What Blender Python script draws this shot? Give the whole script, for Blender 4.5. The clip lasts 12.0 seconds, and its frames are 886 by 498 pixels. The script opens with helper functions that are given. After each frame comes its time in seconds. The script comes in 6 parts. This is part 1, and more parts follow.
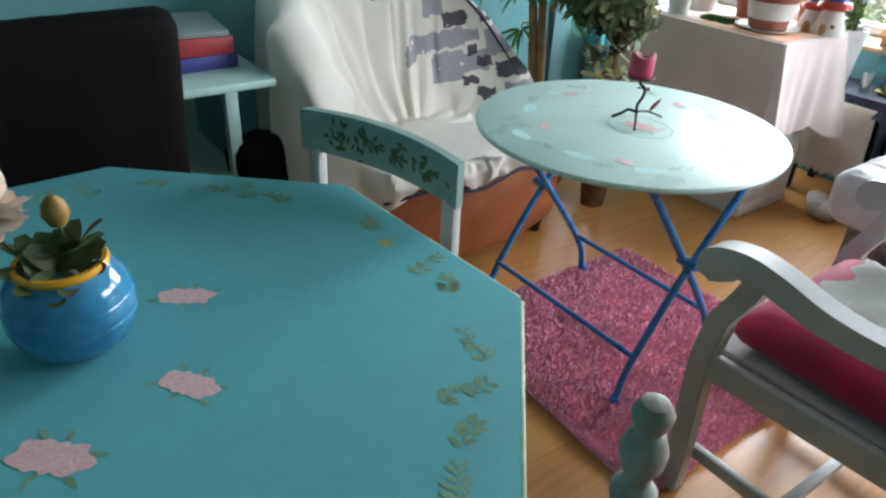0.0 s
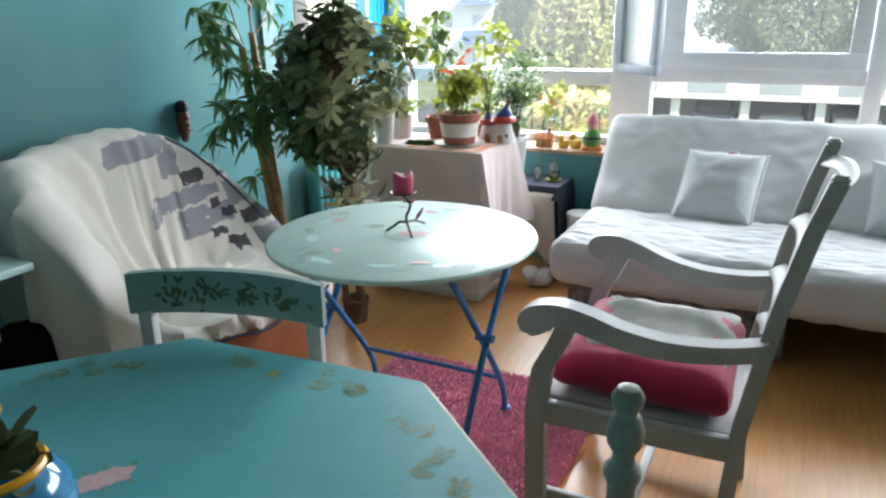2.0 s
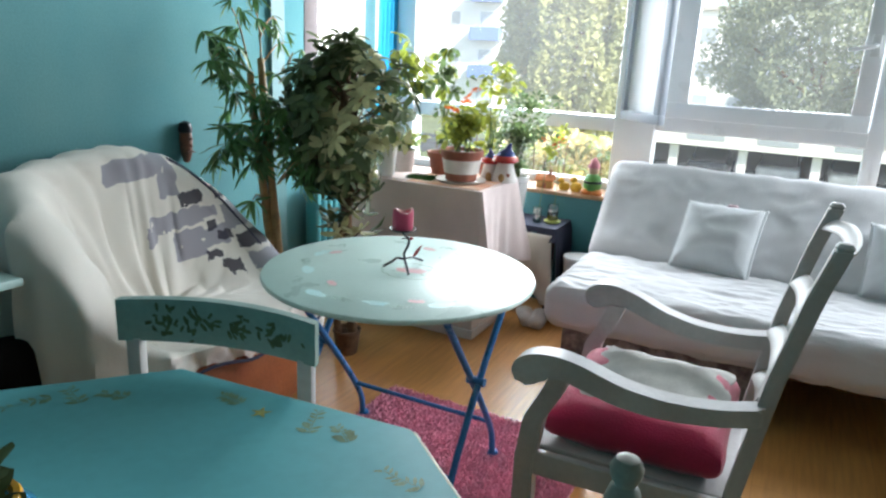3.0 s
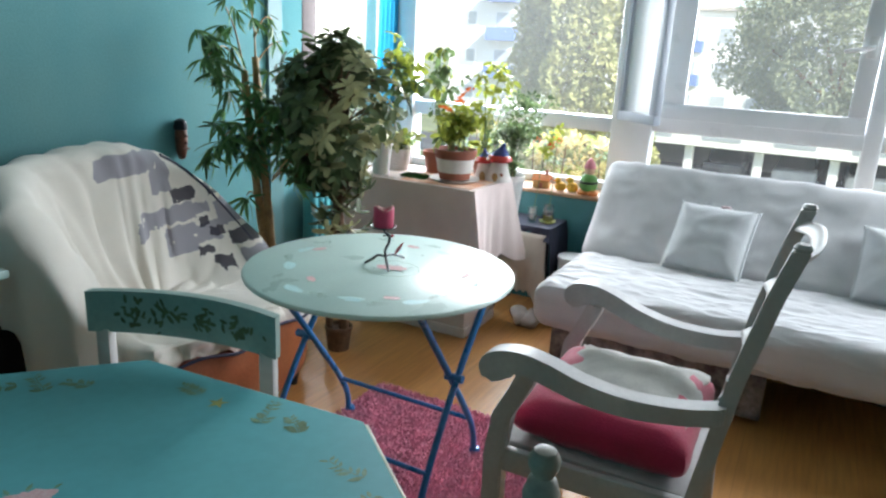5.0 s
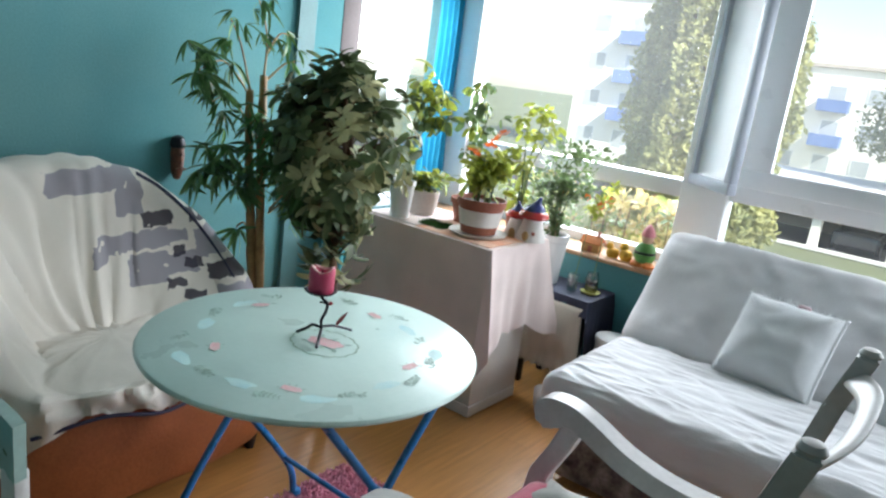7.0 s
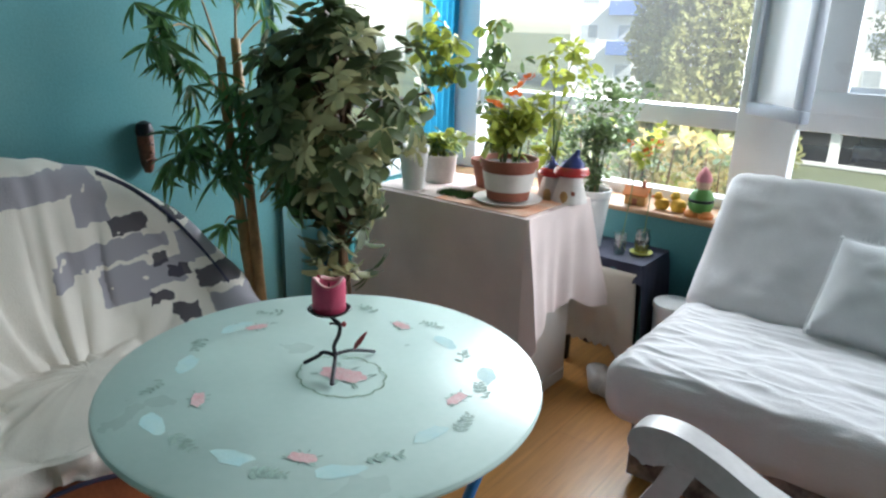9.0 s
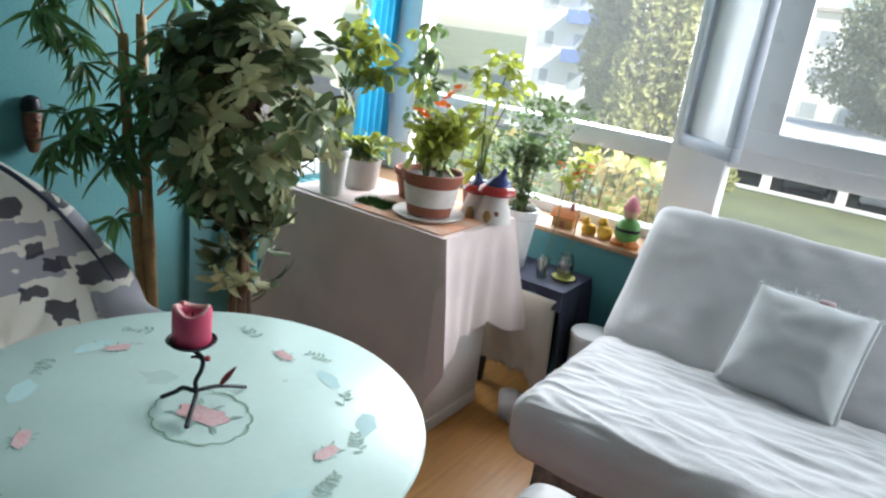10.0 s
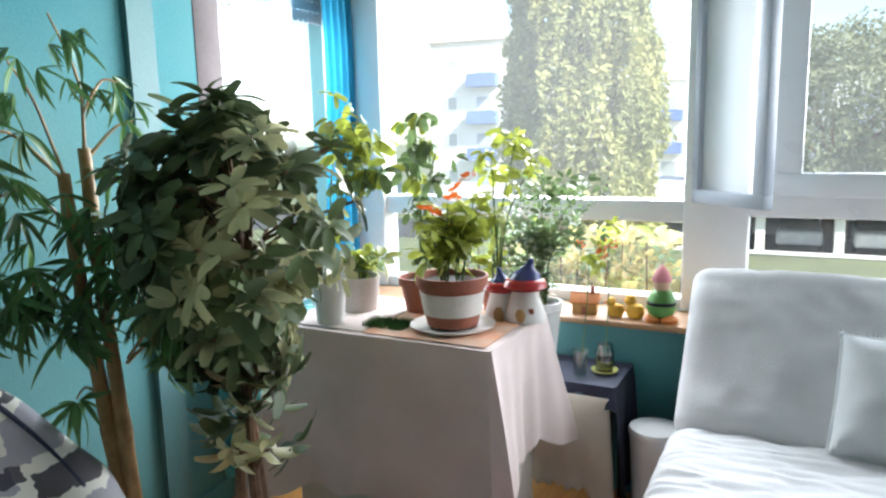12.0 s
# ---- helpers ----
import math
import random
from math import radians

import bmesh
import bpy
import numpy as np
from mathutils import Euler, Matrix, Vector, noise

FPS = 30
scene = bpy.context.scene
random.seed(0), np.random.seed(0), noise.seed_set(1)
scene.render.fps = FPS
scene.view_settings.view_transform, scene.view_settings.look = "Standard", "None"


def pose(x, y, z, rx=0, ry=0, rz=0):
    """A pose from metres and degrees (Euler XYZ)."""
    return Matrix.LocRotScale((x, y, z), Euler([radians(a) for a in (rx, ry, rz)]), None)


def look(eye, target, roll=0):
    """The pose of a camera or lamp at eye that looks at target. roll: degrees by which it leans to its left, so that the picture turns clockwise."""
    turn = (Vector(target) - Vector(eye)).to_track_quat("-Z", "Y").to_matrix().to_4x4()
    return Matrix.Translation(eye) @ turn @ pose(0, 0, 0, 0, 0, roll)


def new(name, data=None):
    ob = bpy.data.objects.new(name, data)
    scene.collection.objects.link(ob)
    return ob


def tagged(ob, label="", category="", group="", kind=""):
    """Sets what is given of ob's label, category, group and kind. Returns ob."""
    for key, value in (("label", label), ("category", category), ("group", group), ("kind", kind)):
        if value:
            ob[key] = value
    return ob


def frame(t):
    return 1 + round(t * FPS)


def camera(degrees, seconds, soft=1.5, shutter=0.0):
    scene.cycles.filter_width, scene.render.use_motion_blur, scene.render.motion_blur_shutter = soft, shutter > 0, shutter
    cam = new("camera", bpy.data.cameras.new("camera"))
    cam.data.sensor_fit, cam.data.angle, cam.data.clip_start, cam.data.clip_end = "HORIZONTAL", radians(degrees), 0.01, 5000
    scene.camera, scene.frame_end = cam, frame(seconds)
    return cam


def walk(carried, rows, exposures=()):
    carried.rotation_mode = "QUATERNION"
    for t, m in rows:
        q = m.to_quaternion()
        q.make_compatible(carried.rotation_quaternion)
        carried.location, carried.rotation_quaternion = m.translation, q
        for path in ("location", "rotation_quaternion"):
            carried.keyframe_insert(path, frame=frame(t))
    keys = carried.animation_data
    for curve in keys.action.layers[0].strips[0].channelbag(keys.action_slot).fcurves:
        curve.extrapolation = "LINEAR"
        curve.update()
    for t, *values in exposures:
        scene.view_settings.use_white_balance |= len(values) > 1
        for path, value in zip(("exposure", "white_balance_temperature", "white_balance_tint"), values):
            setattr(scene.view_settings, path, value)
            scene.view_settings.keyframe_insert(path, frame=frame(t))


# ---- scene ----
cam = camera(65.0, 12.0, soft=2.4)
PATH = [
    (0, (1.142, -1.49, 1.378), (-0.247, -0.459, 0.374), 2.8),
    (0.5, (1.013, -1.642, 1.366), (-0.2, -0.37, 0.412), 6.3),
    (1, (1.02, -1.754, 1.373), (-0.123, -0.337, 0.543), 5.8),
    (1.5, (1.017, -1.803, 1.375), (0.111, -0.158, 0.689), 0.1),
    (2, (1.01, -1.808, 1.371), (0.15, -0.114, 0.745), -0.8),
    (2.5, (0.999, -1.805, 1.391), (0.165, -0.074, 0.835), 1.1),
    (3, (0.986, -1.791, 1.394), (0.131, -0.067, 0.85), 2.8),
    (3.5, (1.033, -1.791, 1.392), (0.135, -0.088, 0.852), 0.9),
    (5.5, (1.153, -1.713, 1.407), (0.225, -0.027, 0.861), 4.7),
    (6, (1.277, -1.556, 1.456), (0.086, -0.027, 0.961), 10.5),
    (6.5, (1.271, -1.328, 1.448), (0.069, 0.214, 1.028), 9.2),
    (7, (1.19, -1.129, 1.434), (0.023, 0.421, 0.947), 7.6),
    (9, (0.874, -0.812, 1.391), (-0.29, 0.694, 0.778), 1.6),
    (9.5, (0.834, -0.729, 1.404), (0.017, 0.881, 0.542), 4.5),
    (10, (0.853, -0.633, 1.432), (-0.172, 0.968, 0.811), 7.7),
    (10.5, (0.725, -0.533, 1.412), (-0.165, 1.124, 0.73), 5.7),
    (11, (0.544, -0.541, 1.346), (-0.388, 1.161, 0.86), 5.2),
    (11.5, (0.448, -0.543, 1.301), (-0.278, 1.304, 1.056), 4.8),
    (12, (0.428, -0.485, 1.334), (-0.479, 1.269, 1.021), -1.3),
]
walk(cam, [(t, look(e, g, r)) for t, e, g, r in PATH], exposures=[(0, 1.25), (1, 1.3), (1.5, 1.12), (2.5, 1.07), (5.5, 0.95), (7, 0.84), (9, 0.72), (10.5, 0.77), (11.5, 1.0), (12, 0.98)])


# ---- world and light ----
world = bpy.data.worlds.new("world")
scene.world = world
world.use_nodes = True
wn = world.node_tree
sky = wn.nodes.new("ShaderNodeTexSky")
sky.sky_type = "NISHITA"
sky.sun_disc = False
sky.sun_elevation, sky.sun_rotation = radians(38), radians(115)
wn.links.new(sky.outputs[0], wn.nodes["Background"].inputs[0])
wn.nodes["Background"].inputs[1].default_value = 0.15

sun = new("sun", bpy.data.lights.new("sun", "SUN"))
sun.data.energy, sun.data.angle, sun.data.color = 5.0, radians(0.6), (1.0, 0.94, 0.84)
sun.matrix_world = look((14, -6, 12), (0, 0, 0))


def window_light(name, at, target, sx, sy, watts):
    lamp = new(name, bpy.data.lights.new(name, "AREA"))
    lamp.data.shape, lamp.data.size, lamp.data.size_y = "RECTANGLE", sx, sy
    lamp.data.energy, lamp.data.color = watts * 1.04, (0.87, 0.93, 1.0)
    lamp.data.spread = radians(150)
    lamp.matrix_world = look(at, target)
    return lamp


window_light("sky_light_main", (-0.6, 2.78, 1.62), (-0.85, 0.6, 0.70), 1.4, 1.1, 68)
window_light("sky_light_right", (1.7, 2.78, 1.62), (-0.7, -0.1, 0.60), 2.6, 1.1, 57)
window_light("sky_light_side", (-1.98, 1.95, 1.55), (-0.6, 1.4, 0.8), 0.6, 1.0, 12)


# ---- materials ----
def material(name, colour, rough=0.6, metal=0.0, vary=0.12, scale=6.0, fine=60.0, bump=0.15, tint=None, coat=0.0, sheen=0.0, per_piece=0.0, through_light=0.0):
    """Principled surface with variation at two scales, fine relief and, for repeats, a little change from piece to piece."""
    m = bpy.data.materials.new(name)
    m.use_nodes = True
    n, l = m.node_tree.nodes, m.node_tree.links
    b = n["Principled BSDF"]
    b.inputs["Roughness"].default_value, b.inputs["Metallic"].default_value = rough, metal
    b.inputs["Coat Weight"].default_value = coat
    b.inputs["Sheen Weight"].default_value = sheen
    co = n.new("ShaderNodeTexCoord")
    big, small = n.new("ShaderNodeTexNoise"), n.new("ShaderNodeTexNoise")
    big.inputs["Scale"].default_value, small.inputs["Scale"].default_value = scale, fine
    big.inputs["Detail"].default_value, small.inputs["Detail"].default_value = 4, 3
    l.new(co.outputs["Object"], big.inputs["Vector"])
    l.new(co.outputs["Object"], small.inputs["Vector"])
    ramp = n.new("ShaderNodeValToRGB")
    dark = tint or tuple(c * (1 - 2.2 * vary) for c in colour)
    ramp.color_ramp.elements[0].position, ramp.color_ramp.elements[1].position = 0.3, 0.7
    ramp.color_ramp.elements[0].color = (*[max(0, c) for c in dark], 1)
    ramp.color_ramp.elements[1].color = (*colour, 1)
    l.new(big.outputs[0], ramp.inputs[0])
    mix = n.new("ShaderNodeMix")
    mix.data_type, mix.blend_type = "RGBA", "OVERLAY"
    mix.inputs[0].default_value = min(1, vary * 1.6)
    l.new(ramp.outputs[0], mix.inputs[6])
    l.new(small.outputs[0], mix.inputs[7])
    out = mix.outputs[2]
    if per_piece:
        info, hsv, mr = n.new("ShaderNodeObjectInfo"), n.new("ShaderNodeHueSaturation"), n.new("ShaderNodeMapRange")
        mr.inputs[3].default_value, mr.inputs[4].default_value = 1 - per_piece, 1 + per_piece
        l.new(info.outputs["Random"], mr.inputs[0])
        l.new(mr.outputs[0], hsv.inputs["Value"])
        l.new(out, hsv.inputs["Color"])
        out = hsv.outputs[0]
    l.new(out, b.inputs["Base Color"])
    rr = n.new("ShaderNodeMapRange")
    rr.inputs[3].default_value, rr.inputs[4].default_value = max(0.03, rough - 0.1), min(1, rough + 0.1)
    l.new(big.outputs[0], rr.inputs[0])
    l.new(rr.outputs[0], b.inputs["Roughness"])
    if bump:
        bp = n.new("ShaderNodeBump")
        bp.inputs["Strength"].default_value, bp.inputs["Distance"].default_value = bump, 0.004
        l.new(small.outputs[0], bp.inputs["Height"])
        l.new(bp.outputs[0], b.inputs["Normal"])
    if through_light:
        tr, add = n.new("ShaderNodeBsdfTranslucent"), n.new("ShaderNodeMixShader")
        l.new(out, tr.inputs[0])
        add.inputs[0].default_value = through_light
        l.new(b.outputs[0], add.inputs[1])
        l.new(tr.outputs[0], add.inputs[2])
        l.new(add.outputs[0], n["Material Output"].inputs[0])
    return m


def glass_material(name, tint=(1, 1, 1), rough=0.0, veil=0.0, gloss_min=0.025):
    m = bpy.data.materials.new(name)
    m.use_nodes = True
    n, l = m.node_tree.nodes, m.node_tree.links
    n.remove(n["Principled BSDF"])
    clear, gloss, lw, pw, mix = n.new("ShaderNodeBsdfTransparent"), n.new("ShaderNodeBsdfGlossy"), n.new("ShaderNodeLayerWeight"), n.new("ShaderNodeMath"), n.new("ShaderNodeMixShader")
    clear.inputs[0].default_value = (*tint, 1)
    gloss.inputs["Roughness"].default_value = 0.02 + rough
    lw.inputs[0].default_value = 0.5
    pw.operation = "POWER"
    pw.inputs[1].default_value = 4.0
    sc = n.new("ShaderNodeMapRange")
    sc.inputs[3].default_value, sc.inputs[4].default_value = gloss_min, 0.8
    l.new(lw.outputs["Facing"], pw.inputs[0])
    l.new(pw.outputs[0], sc.inputs[0])
    l.new(sc.outputs[0], mix.inputs[0])
    l.new(clear.outputs[0], mix.inputs[1])
    l.new(gloss.outputs[0], mix.inputs[2])
    out = mix.outputs[0]
    # pale translucent film: glare over the view, put into the glass
    if veil:
        film, both = n.new("ShaderNodeBsdfTranslucent"), n.new("ShaderNodeMixShader")
        film.inputs[0].default_value = (0.95, 0.95, 0.95, 1)
        both.inputs[0].default_value = veil
        l.new(out, both.inputs[1])
        l.new(film.outputs[0], both.inputs[2])
        out = both.outputs[0]
    l.new(out, n["Material Output"].inputs[0])
    return m


def floor_material():
    """Honey-coloured laminate: boards along x with grain, faint joints and a soft shine."""
    m = material("laminate", (0.5, 0.25, 0.09), 0.34, vary=0.1, scale=2.0, fine=40, bump=0.05)
    n, l = m.node_tree.nodes, m.node_tree.links
    b = n["Principled BSDF"]
    co, mp, br, gr, mix, mul = (n.new("ShaderNodeTexCoord"), n.new("ShaderNodeMapping"), n.new("ShaderNodeTexBrick"), n.new("ShaderNodeTexNoise"),
                                n.new("ShaderNodeMix"), n.new("ShaderNodeMix"))
    l.new(co.outputs["Object"], mp.inputs[0])
    mp.inputs["Rotation"].default_value = (0, 0, radians(90))
    l.new(mp.outputs[0], br.inputs["Vector"])
    br.inputs["Color1"].default_value = (0.52, 0.25, 0.075, 1)
    br.inputs["Color2"].default_value = (0.46, 0.21, 0.06, 1)
    br.inputs["Mortar"].default_value = (0.40, 0.19, 0.06, 1)
    br.inputs["Scale"].default_value = 1.0
    br.inputs["Brick Width"].default_value, br.inputs["Row Height"].default_value = 1.2, 0.13
    br.inputs["Mortar Size"].default_value = 0.0015
    gm = n.new("ShaderNodeMapping")
    gm.inputs["Scale"].default_value = (40, 3, 3)
    l.new(co.outputs["Object"], gm.inputs[0])
    l.new(gm.outputs[0], gr.inputs["Vector"])
    gr.inputs["Scale"].default_value, gr.inputs["Detail"].default_value = 1.5, 6
    mul.data_type, mul.blend_type = "RGBA", "OVERLAY"
    mul.inputs[0].default_value = 0.35
    l.new(br.outputs[0], mul.inputs[6])
    l.new(gr.outputs[0], mul.inputs[7])
    l.new(mul.outputs[2], b.inputs["Base Color"])
    return m


M_WALL = material("turquoise_wall", (0.135, 0.28, 0.28), 0.85, vary=0.1, scale=1.1, fine=120, bump=0.2, tint=(0.06, 0.22, 0.25))
# Tones of the unseen walls and ceiling, kept dark to cut bounced light.
M_UNSEEN_WALL = material("bounce_cut_turquoise", (0.09, 0.26, 0.28), 0.8, vary=0.05, scale=1.5, fine=120)
M_CEIL = material("bounce_cut_ceiling", (0.45, 0.46, 0.45), 0.85, vary=0.03, scale=1.2, fine=150)
M_FLOOR = floor_material()
M_PVC = material("white_pvc", (0.78, 0.80, 0.82), 0.3, vary=0.03, scale=5, fine=80, bump=0.02)
# Grey of the slats; on the open sash it puts shade into white plastic.
M_SLAT_GREY_SASH_SHADE = material("slat_grey_sash_shade", (0.42, 0.46, 0.53), 0.35, vary=0.05, scale=5, fine=80, bump=0.02)
# Taupe puts the shade on the side window's first upright into its colour.
M_FRAME_SHADE = material("frame_shade_taupe", (0.20, 0.17, 0.17), 0.85, vary=0.08, scale=6, fine=80, bump=0.05)
for matt in (M_WALL, M_FRAME_SHADE):
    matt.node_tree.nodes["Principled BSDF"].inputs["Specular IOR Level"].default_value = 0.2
# The panes carry a white veil that imitates glare, strongest on the open sash.
M_GLASS = glass_material("window_glass", (0.97, 0.99, 0.98), veil=0.009)
M_HAZY = glass_material("glare_veil_sash_glass", (0.95, 0.97, 0.96), veil=0.22)
M_MILKY = glass_material("veiled_sash_glass", (0.95, 0.97, 0.96), veil=0.022)
M_CLEAR = glass_material("drinking_glass", (0.80, 0.86, 0.84), gloss_min=0.16)
M_OCT = material("turquoise_table_paint", (0.115, 0.43, 0.46), 0.42, vary=0.06, scale=3, fine=45, bump=0.06)
M_ROUND = material("mint_table_paint", (0.60, 0.76, 0.70), 0.30, vary=0.05, scale=4, fine=60, bump=0.03)
M_BLUE = material("blue_steel_paint", (0.03, 0.19, 0.46), 0.3, vary=0.1, scale=18, fine=120, bump=0.05)
M_CHAIR = material("grey_white_chair_paint", (0.50, 0.49, 0.475), 0.45, vary=0.08, scale=8, fine=70, bump=0.08)
M_CHAIR_GREEN = material("sage_chair_paint", (0.30, 0.42, 0.38), 0.5, vary=0.1, scale=9, fine=70, bump=0.08)
M_SOFA = material("white_sofa_cotton", (0.60, 0.60, 0.61), 0.9, vary=0.05, scale=5, fine=220, bump=0.35, sheen=0.2)
M_PILLOW = material("off_white_pillow", (0.57, 0.59, 0.60), 0.9, vary=0.05, scale=9, fine=260, bump=0.3, sheen=0.2)
M_THROW = material("cream_throw", (0.82, 0.77, 0.69), 0.92, vary=0.04, scale=5, fine=240, bump=0.35, sheen=0.2)


def printed(m):
    """A print of mauve and charcoal blocks on the back of the throw, in metres of the cloth's own space."""
    n, l = m.node_tree.nodes, m.node_tree.links
    b = n["Principled BSDF"]
    base = b.inputs["Base Color"].links[0].from_socket
    co, sep, nz, add, sub, scl = (n.new("ShaderNodeTexCoord"), n.new("ShaderNodeSeparateXYZ"), n.new("ShaderNodeTexNoise"), n.new("ShaderNodeVectorMath"),
                                  n.new("ShaderNodeVectorMath"), n.new("ShaderNodeVectorMath"))
    nz.inputs["Scale"].default_value = 24
    l.new(co.outputs["Object"], nz.inputs["Vector"])
    sub.operation, scl.operation = "SUBTRACT", "SCALE"
    sub.inputs[1].default_value = (0.5, 0.5, 0.5)
    scl.inputs["Scale"].default_value = 0.04
    l.new(nz.outputs["Color"], sub.inputs[0])
    l.new(sub.outputs[0], scl.inputs[0])
    l.new(co.outputs["Object"], add.inputs[0])
    l.new(scl.outputs[0], add.inputs[1])
    l.new(add.outputs[0], sep.inputs[0])

    def math_node(op, a, c, d=None):
        k = n.new("ShaderNodeMath")
        k.operation = op
        for i, v in enumerate((a, c, d)):
            if v is None:
                continue
            if isinstance(v, (int, float)):
                k.inputs[i].default_value = v
            else:
                l.new(v, k.inputs[i])
        return k.outputs[0]

    front = math_node("LESS_THAN", sep.outputs[0], 0.30)
    tilt = math_node("MULTIPLY_ADD", sep.outputs[1], -0.06, sep.outputs[2])
    mauve = ((-0.13, 0.20, 0.885, 0.965), (0.10, 0.215, 0.785, 0.90), (0.05, 0.30, 0.655, 0.725), (0.005, 0.07, 0.625, 0.70), (0.02, 0.05, 0.70, 0.73), (0.14, 0.285, 0.525, 0.64), (0.285, 0.40, 0.55, 0.63), (0.30, 0.37, 0.665, 0.71), (0.40, 0.62, 0.60, 0.70), (0.44, 0.62, 0.42, 0.50))
    dark = ((0.20, 0.325, 0.73, 0.785), (0.305, 0.36, 0.615, 0.65), (0.35, 0.42, 0.565, 0.60), (0.27, 0.34, 0.505, 0.535), (0.33, 0.40, 0.44, 0.49), (0.43, 0.62, 0.52, 0.575), (0.40, 0.60, 0.72, 0.78))
    for blocks, colour, wash in ((mauve, (0.24, 0.23, 0.29, 1), 0.8), (dark, (0.035, 0.03, 0.05, 1), 0.92)):
        total = None
        for y0, y1, z0, z1 in blocks:
            k = math_node("MULTIPLY", math_node("COMPARE", sep.outputs[1], (y0 + y1) / 2, (y1 - y0) / 2), math_node("COMPARE", tilt, (z0 + z1) / 2, (z1 - z0) / 2))
            total = k if total is None else math_node("MAXIMUM", total, k)
        patchy = n.new("ShaderNodeTexNoise")
        patchy.inputs["Scale"].default_value = 11
        l.new(co.outputs["Object"], patchy.inputs["Vector"])
        total = math_node("MULTIPLY", total, math_node("GREATER_THAN", patchy.outputs[0], 0.31))
        worn = math_node("MULTIPLY", math_node("MULTIPLY", total, front), wash)
        mix = n.new("ShaderNodeMix")
        mix.data_type = "RGBA"
        mix.inputs[7].default_value = colour
        l.new(worn, mix.inputs[0])
        l.new(base, mix.inputs[6])
        base = mix.outputs[2]
    l.new(base, b.inputs["Base Color"])


printed(M_THROW)
M_TRIM = material("navy_piping", (0.03, 0.03, 0.07), 0.7, vary=0.1)
M_LEATHER = material("cognac_leather", (0.38, 0.115, 0.04), 0.42, vary=0.16, scale=7, fine=90, bump=0.3)
M_RED = material("crimson_cushion", (0.48, 0.012, 0.07), 0.8, vary=0.12, scale=8, fine=180, bump=0.3, sheen=0.3)
M_LINEN = material("grey_linen_pad", (0.55, 0.54, 0.50), 0.9, vary=0.12, scale=14, fine=200, bump=0.4)
M_RUG = material("pink_rug_pile", (0.95, 0.44, 0.56), 0.95, vary=0.12, scale=14, fine=120, bump=0.5, sheen=0.3)
M_CLOTH = material("beige_table_cloth", (0.72, 0.60, 0.57), 0.9, vary=0.06, scale=6, fine=230, bump=0.3)
M_RUNNER = material("terracotta_runner", (0.62, 0.26, 0.14), 0.85, vary=0.22, scale=9, fine=160, bump=0.3, tint=(0.70, 0.52, 0.40))
M_CARTON = material("white_chest_panel", (0.70, 0.66, 0.62), 0.6, vary=0.05, scale=4, fine=60)
M_BARK = material("bamboo_cane", (0.42, 0.24, 0.09), 0.55, vary=0.25, scale=10, fine=60, bump=0.3)
M_TRUNK = material("tree_bark", (0.20, 0.11, 0.06), 0.8, vary=0.3, scale=14, fine=70, bump=0.6)
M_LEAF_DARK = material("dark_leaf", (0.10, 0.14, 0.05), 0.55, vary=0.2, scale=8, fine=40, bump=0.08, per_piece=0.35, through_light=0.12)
# Paler leaf for the tree's window side: daylight put into the colour.
M_LEAF_DAYLIT = material("daylit_leaf", (0.44, 0.43, 0.22), 0.5, vary=0.12, scale=8, fine=40, bump=0.08, per_piece=0.2, through_light=0.2)
M_BAMBOO_LEAF = material("bamboo_leaf", (0.11, 0.23, 0.07), 0.42, vary=0.2, scale=8, fine=40, bump=0.05, per_piece=0.35, through_light=0.2)
M_LEAF_LIGHT = material("bright_leaf", (0.38, 0.43, 0.07), 0.45, vary=0.25, scale=9, fine=40, bump=0.05, per_piece=0.35, through_light=0.45)
M_LEAF_MID = material("herb_leaf", (0.17, 0.25, 0.10), 0.5, vary=0.25, scale=9, fine=40, bump=0.05, per_piece=0.35, through_light=0.35)
M_TERRA = material("terracotta", (0.32, 0.10, 0.06), 0.7, vary=0.12, scale=9, fine=90, bump=0.25)
M_POTBAND = material("white_pot_band", (0.72, 0.68, 0.64), 0.75, vary=0.1, scale=10, fine=90, bump=0.2)
M_CERAMIC = material("white_ceramic", (0.75, 0.76, 0.76), 0.25, vary=0.04, scale=6, fine=60, bump=0.03)
M_STONE_POT = material("greige_pot", (0.50, 0.45, 0.42), 0.6, vary=0.08, scale=9, fine=80)
M_SOIL = material("soil", (0.05, 0.03, 0.02), 0.95, vary=0.3, scale=30, fine=90, bump=0.8)
M_RADIATOR = material("teal_radiator", (0.07, 0.30, 0.32), 0.4, vary=0.06, scale=4, fine=60, bump=0.04)
M_BLACK = material("black_iron", (0.02, 0.02, 0.025), 0.45, metal=0.6, vary=0.1, scale=20, fine=90)
M_OFFICE = material("dark_brown_upholstery", (0.006, 0.005, 0.005), 0.8, vary=0.25, scale=10, fine=200, bump=0.4)
M_OFFICE.node_tree.nodes["Principled BSDF"].inputs["Specular IOR Level"].default_value = 0.1
M_DESK = material("pale_aqua_desk", (0.46, 0.66, 0.62), 0.45, vary=0.05, scale=4, fine=60, bump=0.04)
M_NAVY = material("navy_cloth", (0.025, 0.03, 0.06), 0.85, vary=0.15, scale=9, fine=200, bump=0.3)
M_CURTAIN = material("blue_curtain", (0.05, 0.42, 0.62), 0.85, vary=0.1, scale=5, fine=200, bump=0.25, through_light=0.55)
M_CANDLE = material("raspberry_wax", (0.55, 0.05, 0.12), 0.5, vary=0.08, scale=12, fine=60, bump=0.08)
